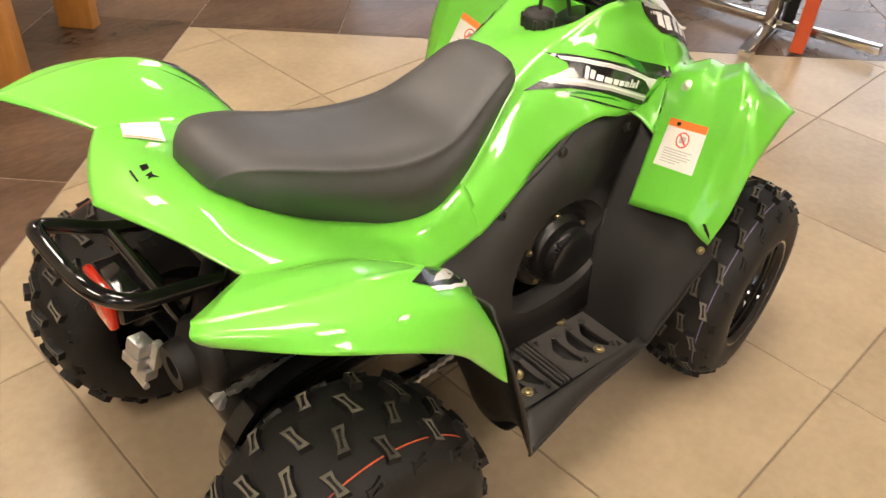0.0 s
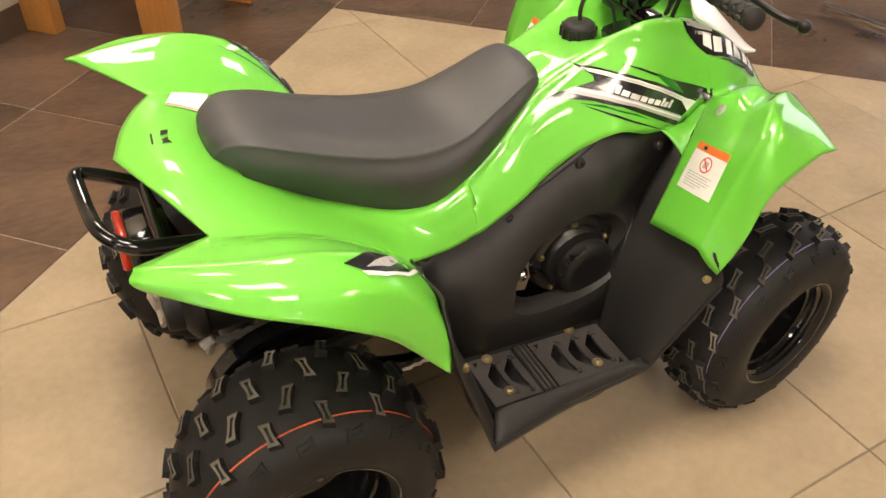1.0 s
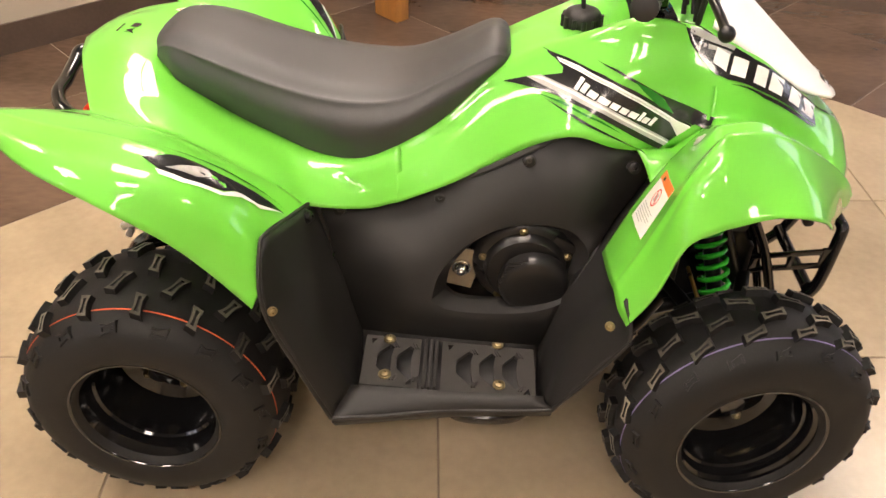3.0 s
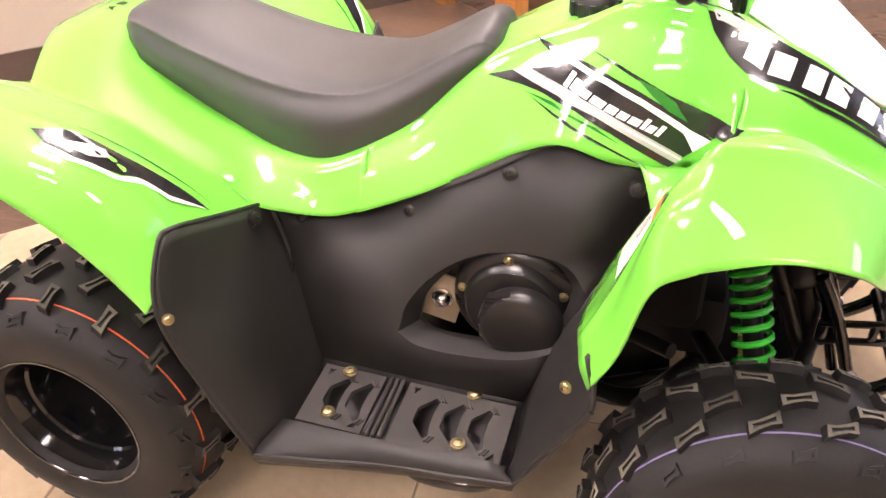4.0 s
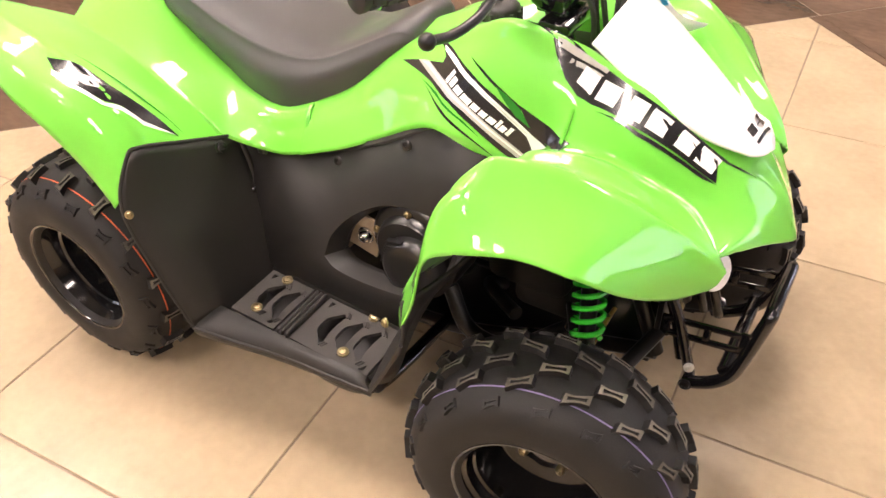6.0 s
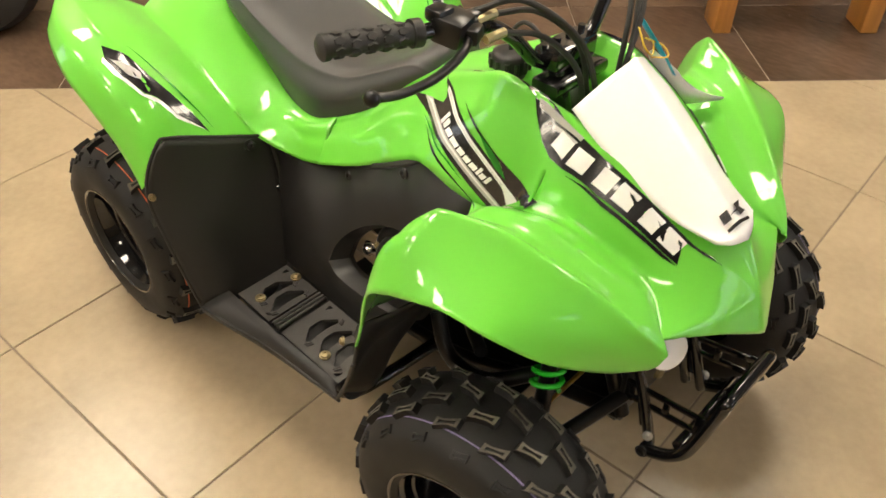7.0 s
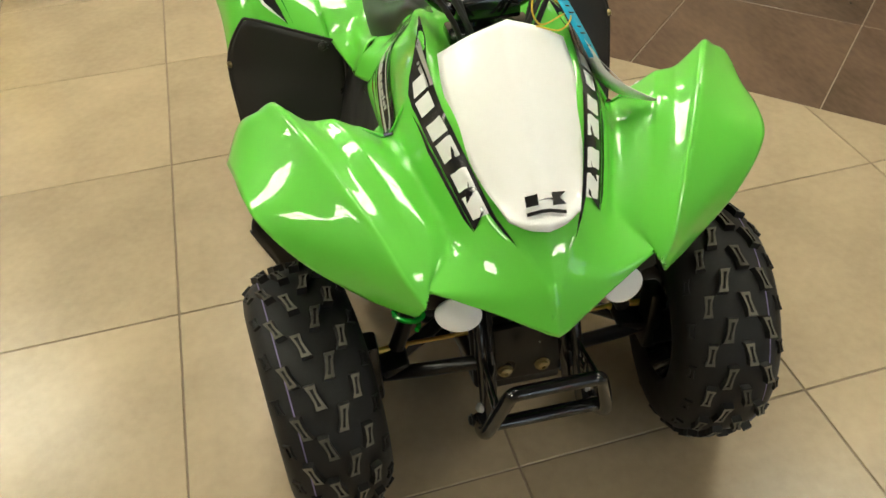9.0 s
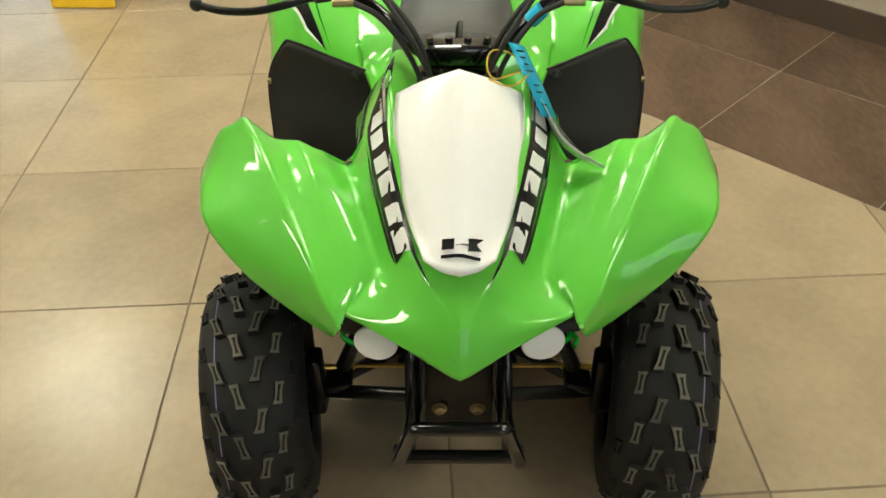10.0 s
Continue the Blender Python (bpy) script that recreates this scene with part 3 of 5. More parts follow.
TOP = [(.262, .512), (.30, .497), (.35, .485), (.42, .503), (.50, .533), (.56, .562), (.63, .603), (.67, .628), (.70, .634), (.75, .618), (.83, .588)]
PANEL = TOP + [(.815, .56), (.775, .48), (.735, .40), (.70, .325), (.664, .246), (.56, .25), (.45, .255), (.347, .262), (.32, .335), (.288, .42)]
HOLE = [(.490, .322), (.500, .365), (.535, .405), (.585, .432), (.640, .440), (.690, .432), (.715, .405), (.712, .365), (.690, .330), (.640, .308), (.570, .302), (.515, .306)]


def footwell(side):
    """One moulded footwell: inner wall with an opening, rear and front walls, floor with tread pads and bolts."""
    bm = bmesh.new()

    def ring(points, n, closed=True):
        pts = points + points[:1] if closed else points
        return [Vector((p[0], side * panel_w(p[0], p[1]), p[1])) for p in (smooth_line(pts, n)[:-1] if n else points)]

    hole2 = [(x + (x - 0.60) * 0.20, z + (z - 0.37) * (0.26 if z > 0.37 else 0.05)) for x, z in HOLE]
    outer = [bm.verts.new(v) for v in ring(PANEL, 0)]
    rim = [bm.verts.new(v) for v in ring(hole2, 48)]
    inner = [bm.verts.new(v - Vector((0, side * 0.028, 0))) for v in ring(HOLE, 48)]
    deep = [bm.verts.new(v.co - Vector((0, side * 0.012, 0))) for v in inner]
    es = [bm.edges.new((a, b)) for L in (outer, rim) for a, b in zip(L, L[1:] + L[:1])]
    bmesh.ops.triangle_fill(bm, edges=es, use_beauty=True, normal=(0, 0.988, 0))
    for L, K in ((rim, inner), (inner, deep)):
        for k in range(48):
            bm.faces.new((L[k], L[(k + 1) % 48], K[(k + 1) % 48], K[k]))
    g = surface([
        [(.268, 0.183, .496), (.250, 0.288, .533), (.239, 0.373, .565), (.232, 0.4, .556)],
        [(.288, 0.1861, .420), (.272, 0.298, .440), (.258, 0.38, .470), (.237, 0.44, .480)],
        [(.320, 0.2043, .335), (.312, 0.298, .342), (.300, 0.385, .360), (.276, 0.44, .360)],
        [(.347, 0.224, .254), (.346, 0.298, .188), (.345, 0.372, .236), (.318, 0.43, .236)]], 18, 18)
    add_grid(bm, g, side)
    g = surface([
        [(.834, 0.172, .588), (.832, 0.248, .540), (.802, 0.332, .508), (.762, 0.398, .485)],
        [(.768, 0.176, .450), (.765, 0.288, .435), (.758, 0.350, .43), (.775, 0.421, .425)],
        [(.700, 0.2028, .325), (.700, 0.288, .325), (.704, 0.348, .325), (.728, 0.404, .325)],
        [(.664, 0.237, .240), (.664, 0.298, .174), (.667, 0.368, .220), (.680, 0.39, .235)]], 18, 18)
    add_grid(bm, g, side)
    g = surface([[(.347, 0.2305, .262), (.345, 0.278, .196), (.345, 0.348, .196), (.345, 0.382, .262)],
                 [(.50, 0.234, .254), (.50, 0.278, .188), (.50, 0.348, .188), (.50, 0.381, .256)],
                 [(.664, 0.237, .246), (.664, 0.278, .182), (.666, 0.348, .182), (.667, 0.378, .250)]], 14, 18)
    add_grid(bm, g, side)
    g = surface([[(.345, 0.382, .262), (.336, 0.4, .256), (.318, 0.43, .236), (.323, 0.426, .216)],
                 [(.50, 0.381, .256), (.50, 0.393, .252), (.50, 0.402, .234), (.503, 0.398, .216)],
                 [(.667, 0.378, .250), (.668, 0.385, .246), (.680, 0.39, .235), (.678, 0.386, .218)]], 14, 9)
    add_grid(bm, g, side)
    bmesh.ops.remove_doubles(bm, verts=bm.verts, dist=0.0015)
    p = part("footwell", bm, BLACK, ATV, "black textured plastic footwell panel with engine opening", angle=32, thick=0.005, offset=0.0)
    rims = [[(x, panel_w(x, zz - .008) + .0015, zz - .008) for x, zz in TOP[1:9]],
            [(.268, 0.1846, .497), (.250, 0.288, .534), (.239, 0.373, .566), (.232, 0.4, .557), (.237, 0.441, .480), (.276, 0.441, .360), (.318, 0.431, .236)],
            [(.775, 0.422, .425), (.728, 0.405, .325), (.680, 0.391, .235)],
            [(.318, 0.431, .236), (.40, 0.42, .235), (.50, 0.4025, .2345), (.60, 0.397, .2345), (.680, 0.391, .235)]]
    bm = bmesh.new()
    for line in rims:
        tube(bm, [(x, side * w, zz) for x, w, zz in line], .0034, smooth=36, seg=8)
    part("rim", bm, BLACK, p, "rounded rim of the footwell")
    bm = bmesh.new()
    tube(bm, [(.270, side * 0.1876, .490), (.289, side * 0.1891, .420), (.321, side * 0.2074, .335), (.346, side * 0.228, .266)], .006, smooth=16, seg=10)
    part("fold", bm, BLACK, p)
    # tread pads: plates with crescent cut-outs and small raised bars
    z = lambda x: 0.2505 - (x - .347) * 0.066
    for x0, x1, arcs in ((.356, .454, ((.393, 1), (.428, 1))), (.492, .655, ((.532, 1), (.572, 1), (.612, 1)))):
        bm = bmesh.new()
        loops = [[(x0, .250), (x1, .250), (x1, .369), (x0, .369)]]
        for cx, s in arcs:
            a = [(cx - .024 * (1 - f * f) * s - .004, .3095 + f * .040) for f in (-1, -.45, -.3, .3, .45, 1)]
            b = [(cx - .004 * (1 - f * f) * s + .003, .3095 + f * .034) for f in (1, .5, .35, -.35, -.5, -1)]
            loops.append([(x + .012, w) for x, w in a + b])
        loops.append([(x0 + .010, .258), (x0 + .020, .258), (x0 + .012, .272)])
        loops.append([(x1 - .010, .361), (x1 - .022, .361), (x1 - .012, .346)])
        tops = []
        for L in loops:
            tops.append([bm.verts.new((x, side * w, z(x) + .0045)) for x, w in L])
        es = [bm.edges.new((a, b)) for L in tops for a, b in zip(L, L[1:] + L[:1])]
        bmesh.ops.triangle_fill(bm, edges=es, use_beauty=True, normal=(0, 0, 1))
        for L in tops:
            low = [bm.verts.new(v.co - Vector((0, 0, .007))) for v in L]
            for k in range(len(L)):
                bm.faces.new((L[k], L[(k + 1) % len(L)], low[(k + 1) % len(L)], low[k]))
        pad = part("tread_pad", bm, PAD, p, "grey black foot tread with crescent cut-outs", smooth=False)
        bm = bmesh.new()
        for cx, s in arcs:
            for f in (-.9, .9):
                for dx in (.0165, .0215):
                    x = cx - .004 * (1 - f * f) + dx
                    box(bm, (x, side * (.3095 + f * .044), z(x) + .0055), (.0028, .014, .004), pose(0, 0, 0, 0, 0, side * f * 28), bevel=.0008, segments=1)
        tagged(part("grip_relief", bm, PAD, pad, "small raised grip bars", smooth=False), kind="stuff")
    bm = bmesh.new()
    for k in range(3):
        box(bm, (.463 + .0095 * k, side * .309, z(.47) + 0.003), (.0065, .118, 0.012), pose(0, 0, 0, 0, 3.8), bevel=0.002, segments=1)
    part("tread_rib", bm, PAD, p, smooth=False)
    for x, w, zz in ((.398, .259, .253), (.397, .345, .253), (.591, .248, .240), (.592, .346, .240)):
        bm = bmesh.new()
        bolt(bm, (x, side * w, zz + 0.002), (0, 0, 1), 0.0088, 0.005)
        part("bolt", bm, ZINC, p, "yellow zinc plated bolt")
    for x, z2 in ((.309, .473), (.479, .498), (.624, .576), (.791, .580)):
        bm = bmesh.new()
        bolt(bm, (x, side * (panel_w(x, z2) + 0.004), z2), (0, side, 0.3), 0.0098, 0.007)
        part("rivet", bm, ENGINE, p)
    for x, w, z2 in ((.231, .364, .537), (.264, .233, .497)):
        bm = bmesh.new()
        bolt(bm, (x + .004, side * w, z2), (0.9, side * 0.2, 0.3), 0.0098, 0.007)
        part("rivet", bm, ENGINE, p)
    for x, w, z2, d in ((.250, .440, .474, (0.5, 0.8, 0.2)), (.743, .413, .448, (-0.5, 0.8, 0.2))):
        bm = bmesh.new()
        bolt(bm, (x, side * w, z2), (d[0], side * d[1], d[2]), 0.0062, 0.005)
        part("bolt", bm, ZINC, p, "yellow zinc plated bolt")


footwell(-1)
footwell(1)

# engine seen through the openings, frame and running gear
bm = bmesh.new()
box(bm, (.60, 0, .36), (.20, .20, .20), bevel=0.02)
block = part("engine_block", bm, DARK, ATV, "dark finned engine block")
for c, d, name in (((.50, 0, .30), (.30, .16, .12), "crankcase"), ((.40, 0, .40), (.26, .14, .14), "air_box"), ((.82, 0, .40), (.16, .22, .20), "cylinder"), ((.86, 0, .29), (.16, .16, .12), "oil_sump"), ((.90, 0, .55), (.20, .18, .08), "fuel_tank")):
    bm = bmesh.new()
    box(bm, c, d, bevel=0.025)
    part(name, bm, DARK, block)
for k in range(7):
    bm = bmesh.new()
    box(bm, (.72, 0, .30 + k * .018), (.10, .17, .006), bevel=0.002, segments=1)
    part("cooling_fin", bm, DARK, block)
for side in (-1, 1):
    bm = bmesh.new()
    M = Matrix.Translation((.632, side * .10, .362)) @ pose(0, 0, 0, 0, 0, 0 if side > 0 else 180)
    lathe(bm, [(0, .094), (.055, .094), (.064, .091), (.070, .084), (.072, .074), (.084, .070), (.088, .066), (.088, 0)], 48, M)
    box(bm, (.70, side * .165, .412), (.05, .016, .018), pose(0, 0, 0, 0, 30), bevel=0.004)
    cover = part("engine_cover", bm, ENGINE, ATV, "round satin black engine side cover")
    bm = bmesh.new()
    M2 = Matrix.Translation((.648, side * .184, .346)) @ pose(0, 0, 0, 0, 0, 0 if side > 0 else 180)
    lathe(bm, [(0, .062), (.018, .062), (.026, .058), (.030, .050), (.031, .035), (.031, 0)], 40, M2)
    part("fan_cap", bm, ENGINE, cover)
    for k in range(9):
        bm = bmesh.new()
        box(bm, (.602 + 0.002 * k, side * (.205), .352 + k * .0062), (.034, .012, .0025), pose(0, 0, 0, 0, -12))
        part("fin", bm, ENGINE, cover)
    for a in (20, 95, 165, 235, 320):
        bm = bmesh.new()
        bolt(bm, (.632 + .078 * math.cos(radians(a)), side * .174, .362 + .078 * math.sin(radians(a))), (0, side, 0), 0.006, 0.005)
        part("bolt", bm, ZINC, cover)
    # a flat tan plate fills part of the opening, in the floor tile's hue
    bm = bmesh.new()
    box(bm, (.512, side * .155, .345), (.075, .006, .085), pose(0, 0, 0, 0, 14), bevel=0.002)
    part("tan_plate", bm, TAN, ATV, "flat tan plate beside the engine")
    bm = bmesh.new()
    bolt(bm, (.520, side * .160, .345), (0, side, 0), 0.014, 0.014)
    part("nut", bm, CHROME, ATV, "bright hexagon nut")

bm = bmesh.new()
for side in (-1, 1):
    tube(bm, [(.05, side * .10, .27), (.25, side * .11, .17), (.50, side * .13, .155), (.72, side * .12, .165), (.90, side * .08, .20), (1.06, side * .075, .245)], .014, smooth=30)
    tube(bm, [(.02, side * .08, .54), (.20, side * .09, .50), (.45, side * .08, .50), (.70, side * .07, .62), (.80, side * .05, .72)], .014, smooth=24)
    tube(bm, [(.80, side * .05, .72), (.95, side * .07, .50), (1.06, side * .075, .245)], .014, smooth=14)
    tube(bm, [(.78, side * .105, .30), (.78, side * .16, .34), (.86, side * .22, .36)], .012, smooth=10)
    tube(bm, [(.70, side * .16, .30), (.75, side * .18, .235), (.83, side * .17, .22), (.90, side * .10, .24)], .015, smooth=14)
box(bm, (1.055, 0, .30), (.010, .17, .13), bevel=0.003)
box(bm, (.97, 0, .215), (.16, .14, .02), bevel=0.004)
box(bm, (.62, 0, .160), (.50, .24, .006), bevel=0.002)
box(bm, (.99, 0, .43), (.12, .15, .10), bevel=0.015)
tube(bm, [(1.05, -.075, .43), (1.05, .075, .43)], .012)
part("chassis_frame", bm, FRAME, ATV, "black painted tubular steel frame")
for side in (-1, 1):
    bm = bmesh.new()
    tube(bm, [(.48, side * .14, .160), (.49, side * .25, .160), (.505, side * .320, .158), (.535, side * .344, .158), (.61, side * .344, .160), (.645, side * .318, .163), (.66, side * .25, .168), (.67, side * .12, .168)], .013, smooth=40, seg=12)
    part("foot_peg_hoop", bm, STEEL, ATV, "gloss black tube hoop under the footwell")
    for y in (-.033, .033) if side < 0 else ():
        bm = bmesh.new()
        bolt(bm, (1.062, y, .262), (1, 0, 0), 0.011, 0.008)
        part("bolt", bm, ZINC, ATV, "yellow zinc plated bolt")
    # wishbones, steering rod, hub and shock
    bm = bmesh.new()
    tube(bm, [(1.06, side * .07, .297), (1.03, side * .16, .268), (.995, side * .25, .235)], .013, smooth=10)
    tube(bm, [(.90, side * .07, .28), (.95, side * .16, .26), (.985, side * .25, .232)], .013, smooth=10)
    box(bm, (.99, side * .215, .262), (.06, .05, .02), pose(0, 0, 0, side * -15), bevel=0.006)
    box(bm, (1.0, side * .255, .265), (.045, .03, .14), bevel=0.008)
    lathe(bm, [(0, .03), (.05, .03), (.06, .05), (.07, .05), (.075, 0)], 20, Matrix.Translation((1.0, side * .255, .226)) @ pose(0, 0, 0, 0, 0, 0 if side > 0 else 180))
    part("wishbone", bm, FRAME, ATV, "black front suspension arm and hub")
    bm = bmesh.new()
    tube(bm, [(.966, side * .035, .268), (.966, side * .185, .269), (.968, side * .19, .269), (.972, side * .26, .270)], [.0042, .0042, .0065, .0065], seg=10)
    part("steering_rod", bm, BRASS, ATV, "yellow zinc steering rod")
    top, low = Vector((.936, side * .112, .500)), Vector((.978, side * .200, .300))
    ax = (low - top).normalized()
    bm = bmesh.new()
    tube(bm, [top - ax * .02, low + ax * .02], .014, seg=14)
    tube(bm, [top, top + ax * .10], .022, seg=14)
    shock = part("shock_absorber", bm, FRAME, ATV, "front shock absorber with bright green coil spring")
    bm = bmesh.new()
    u = ax.orthogonal().normalized()
    v = ax.cross(u)
    turns, N = 9.5, 190
    pts = []
    for k in range(N + 1):
        a = 2 * math.pi * turns * k / N
        f = (k / N)
        f = f * 0.75 + 0.25 * f * f
        pts.append(top + ax * (0.012 + 0.178 * f) + (u * math.cos(a) + v * math.sin(a)) * 0.0245)
    tube(bm, pts, .0048, seg=7)
    part("spring", bm, SPRING, shock, "bright green coil spring")
    # covered lamp disc under the nose
    bm = bmesh.new()
    q = Matrix.Translation((1.130, side * .125, .497)) @ Vector((0.86, side * 0.22, 0.46)).to_track_quat("Y", "Z").to_matrix().to_4x4()
    lathe(bm, [(-.05, .018), (-.04, .030), (-.008, .033), (0.0, .034)], 32, q @ Matrix.Diagonal((1.0, 1, 0.76, 1)))
    box(bm, (1.085, side * .150, .520), (.02, .085, .075), pose(0, 0, 0, 0, -25, side * 12), bevel=0.008)
    lamp = part("headlight", bm, BLACK, ATV, "headlight with a black housing and white cover")
    bm = bmesh.new()
    lathe(bm, [(-.002, .0335), (.001, .0345), (.004, .0335), (.006, .030), (.0068, 0)], 36, q @ Matrix.Diagonal((1.0, 1, 0.76, 1)))
    part("lens_cover", bm, WHITE, lamp, "plain white oval cover")

# front bumper: a hoop with splayed legs, slotted side plates, braces and a lower cross tube
bm = bmesh.new()
leg = [(1.2165, .050, .4015), (1.2165, .062, .401), (1.2155, .070, .394), (1.209, .079, .362), (1.199, .091, .315), (1.188, .098, .280), (1.166, .099, .252), (1.138, .097, .233), (1.120, .095, .226)]
hoop = [(x, -y, z) for x, y, z in leg[::-1]] + [(1.2165, 0, .402)] + leg
tube(bm, hoop, .0112, smooth=90, seg=12)
bumper = part("front_bumper", bm, STEEL, ATV, "gloss black tubular front bumper")
bm = bmesh.new()
tube(bm, [(1.176, -.094, .280), (1.176, .094, .280)], .0115, seg=12)
part("cross_tube", bm, STEEL, bumper)
for side in (-1, 1):
    bm = bmesh.new()
    tube(bm, [(1.050, side * .079, .415), (1.085, side * .080, .345), (1.120, side * .082, .245), (1.124, side * .084, .230)], .0095, smooth=14, seg=12)
    part("brace", bm, STEEL, bumper)
    bm = bmesh.new()
    tube(bm, [(1.040, side * .062, .415), (1.075, side * .062, .33), (1.10, side * .066, .245)], .0085, smooth=10, seg=10)
    part("inner_brace", bm, STEEL, bumper)
    bm = bmesh.new()
    for z0, z1 in ((.334, .358), (.303, .326)):
        a, b = Vector((1.056, side * .079, z0)), Vector((1.203, side * .084, z1))
        d = b - a
        box(bm, (a + b) / 2, (d.length, .006, .012), d.to_track_quat("X", "Z").to_matrix().to_4x4(), bevel=.002)
    box(bm, (1.196, side * .084, .342), (.022, .0065, .046), bevel=.003)
    box(bm, (1.064, side * .079, .318), (.024, .0065, .046), bevel=.003)
    box(bm, (1.135, side * .0815, .331), (.012, .0065, .030), bevel=.002)
    part("side_plate", bm, STEEL, bumper, "slotted flat steel side plate")
    bm = bmesh.new()
    bolt(bm, (1.124, side * .107, .229), (0, side, 0), .009, .006)
    part("bolt", bm, FRAME, bumper)
    bm = bmesh.new()
    bolt(bm, (1.122, side * .0925, .255), (.4, side, .2), .007, .006)
    part("bolt", bm, ALU, bumper, "bright bolt end")

# rear grab bar, slightly bent to one side, tail light, exhaust, axle
bm = bmesh.new()
tube(bm, [(-.02, .086, .566), (-.10, .090, .582), (-.165, .094, .612), (-.194, .094, .624), (-.204, .082, .627), (-.203, .055, .620), (-.199, .0, .611), (-.194, -.045, .610), (-.183, -.072, .604), (-.165, -.091, .597), (-.140, -.098, .588), (-.10, -.094, .578), (-.02, -.088, .560)], .0122, smooth=70, seg=12)
for side in (-1, 1):
    tube(bm, [(-.108, side * .088, .580), (-.085, side * .06, .51), (-.055, side * .05, .44)], .009, smooth=10)
tube(bm, [(-.108, -.086, .578), (-.108, .090, .582)], .0098)
part("grab_bar", bm, STEEL, ATV, "gloss black tubular rear grab bar")
bm = bmesh.new()
box(bm, (.035, .10, .550), (.008, .34, .17), pose(0, 0, 0, 0, 8), bevel=0.003)
part("rear_liner", bm, BLACK, ATV, "black plastic liner under the tail")
bm = bmesh.new()
box(bm, (-.122, .0, .540), (.072, .098, .056), pose(0, 0, 0, 0, 4), bevel=0.006, segments=3)
light = part("tail_light", bm, STEEL, ATV, "rear light with a red lens and black housing")
bm = bmesh.new()
box(bm, (-.163, .004, .537), (.015, .082, .072), pose(0, 0, 0, 0, 4), bevel=0.006, segments=3)
part("lens", bm, RED, light, "red lens")
bm = bmesh.new()
M = Matrix.Translation((.035, -.135, .485)) @ pose(0, 0, 0, 0, 0, 90)
lathe(bm, [(.140, .0), (.140, .016), (.166, .018), (.168, .034), (.160, .037), (.142, .039), (.138, .046), (.130, .057), (.120, .061), (.110, .060), (.107, .055), (-.08, .055), (-.11, .04), (-.16, .02)], 32, M)
muffler = part("muffler", bm, DARKM, ATV, "black round exhaust muffler")
bm = bmesh.new()
tube(bm, [(.17, -.13, .475), (.27, -.13, .38), (.42, -.12, .30)], .018, smooth=12)
part("exhaust_pipe", bm, FRAME, muffler)
bm = bmesh.new()
for dx, dy, dz, sx, sy, sz in ((0, 0, .030, .030, .034, .026), (-.006, .004, .004, .034, .040, .020), (-.002, -.004, -.022, .026, .030, .022), (.016, -.016, .012, .016, .018, .050), (-.002, .022, -.034, .014, .016, .016)):
    box(bm, (-.122 + dx, .022 + dy, .372 + dz), (sx, sy, sz), pose(0, 0, 0, 8, 14, 12), bevel=0.003)
tube(bm, [(-.134, .0, .334), (-.134, .05, .330)], .0055, seg=8)
part("brake_caliper", bm, ALU, ATV, "bright cast aluminium rear brake caliper")
bm = bmesh.new()
tube(bm, [(0, -.34, .222), (0, .34, .222)], .018, seg=14)
tube(bm, [(0, -.12, .222), (0, .12, .222)], .036, seg=18)
tube(bm, [(0, -.10, .23), (.14, -.11, .27), (.30, -.10, .28)], .022, smooth=10)
tube(bm, [(0, .10, .23), (.14, .11, .27), (.30, .10, .28)], .022, smooth=10)
tube(bm, [(.06, 0, .26), (-.02, 0, .40), (.02, 0, .54)], .02, smooth=8)
lathe(bm, [(-.06, .03), (-.06, .062), (-.045, .070), (.02, .070), (.035, .062), (.035, .03)], 32, Matrix.Translation((-.005, -.185, .222)), close=True)
part("rear_axle", bm, FRAME, ATV, "black rear axle and swing arm")
# dark block added to fill the see-through gap ahead of the rear axle
bm = bmesh.new()
box(bm, (.15, -.02, .335), (.26, .20, .13), pose(0, 0, 0, 0, -6), bevel=0.03, segments=3)
part("axle_filler", bm, DARK, ATV, "dark block filling the gap ahead of the rear axle")
bm = bmesh.new()
lathe(bm, [(-.004, .02), (-.004, .085), (.004, .085), (.004, .02)], 36, Matrix.Translation((0, -.165, .222)), close=True)
for k in range(22):
    a = 2 * math.pi * k / 22
    box(bm, (.088 * math.cos(a), -.165, .222 + .088 * math.sin(a)), (.010, .007, .009), pose(0, 0, 0, 0, -math.degrees(a)))
part("sprocket", bm, DARK, ATV)
n = 46
for z0, z1 in ((.402, .408), (.135, .20)):
    bm = bmesh.new()
    for k in range(n):
        f = k / n
        box(bm, (-.06 + .48 * f, -.150, z0 + (z1 - z0) * f), (.0105, .012 if k % 2 else .007, .010))
    part("drive_chain", bm, ALU, ATV, "bare steel drive chain")


# chain guard over the rear sprocket and the chain adjuster
bm = bmesh.new()
add_grid(bm, [[(x, -y, z + dz) for x, z in smooth_line([(.30, .40), (.16, .425), (.04, .432), (-.04, .408), (-.088, .360), (-.104, .310), (-.098, .272)], 24)] for y, dz in ((.170, -.012), (.172, 0), (.208, 0), (.210, -.020))], 1)
part("chain_guard", bm, STEEL, ATV, "gloss black curved chain guard", thick=0.004, angle=50)
bm = bmesh.new()
box(bm, (-.078, -.150, .392), (.012, .018, .022), pose(0, 0, 0, 0, 24), bevel=0.003)
tube(bm, [(-.090, -.150, .40), (-.070, -.150, .41)], .008, seg=8)
part("chain_adjuster", bm, ALU, ATV, "bright metal chain adjuster")


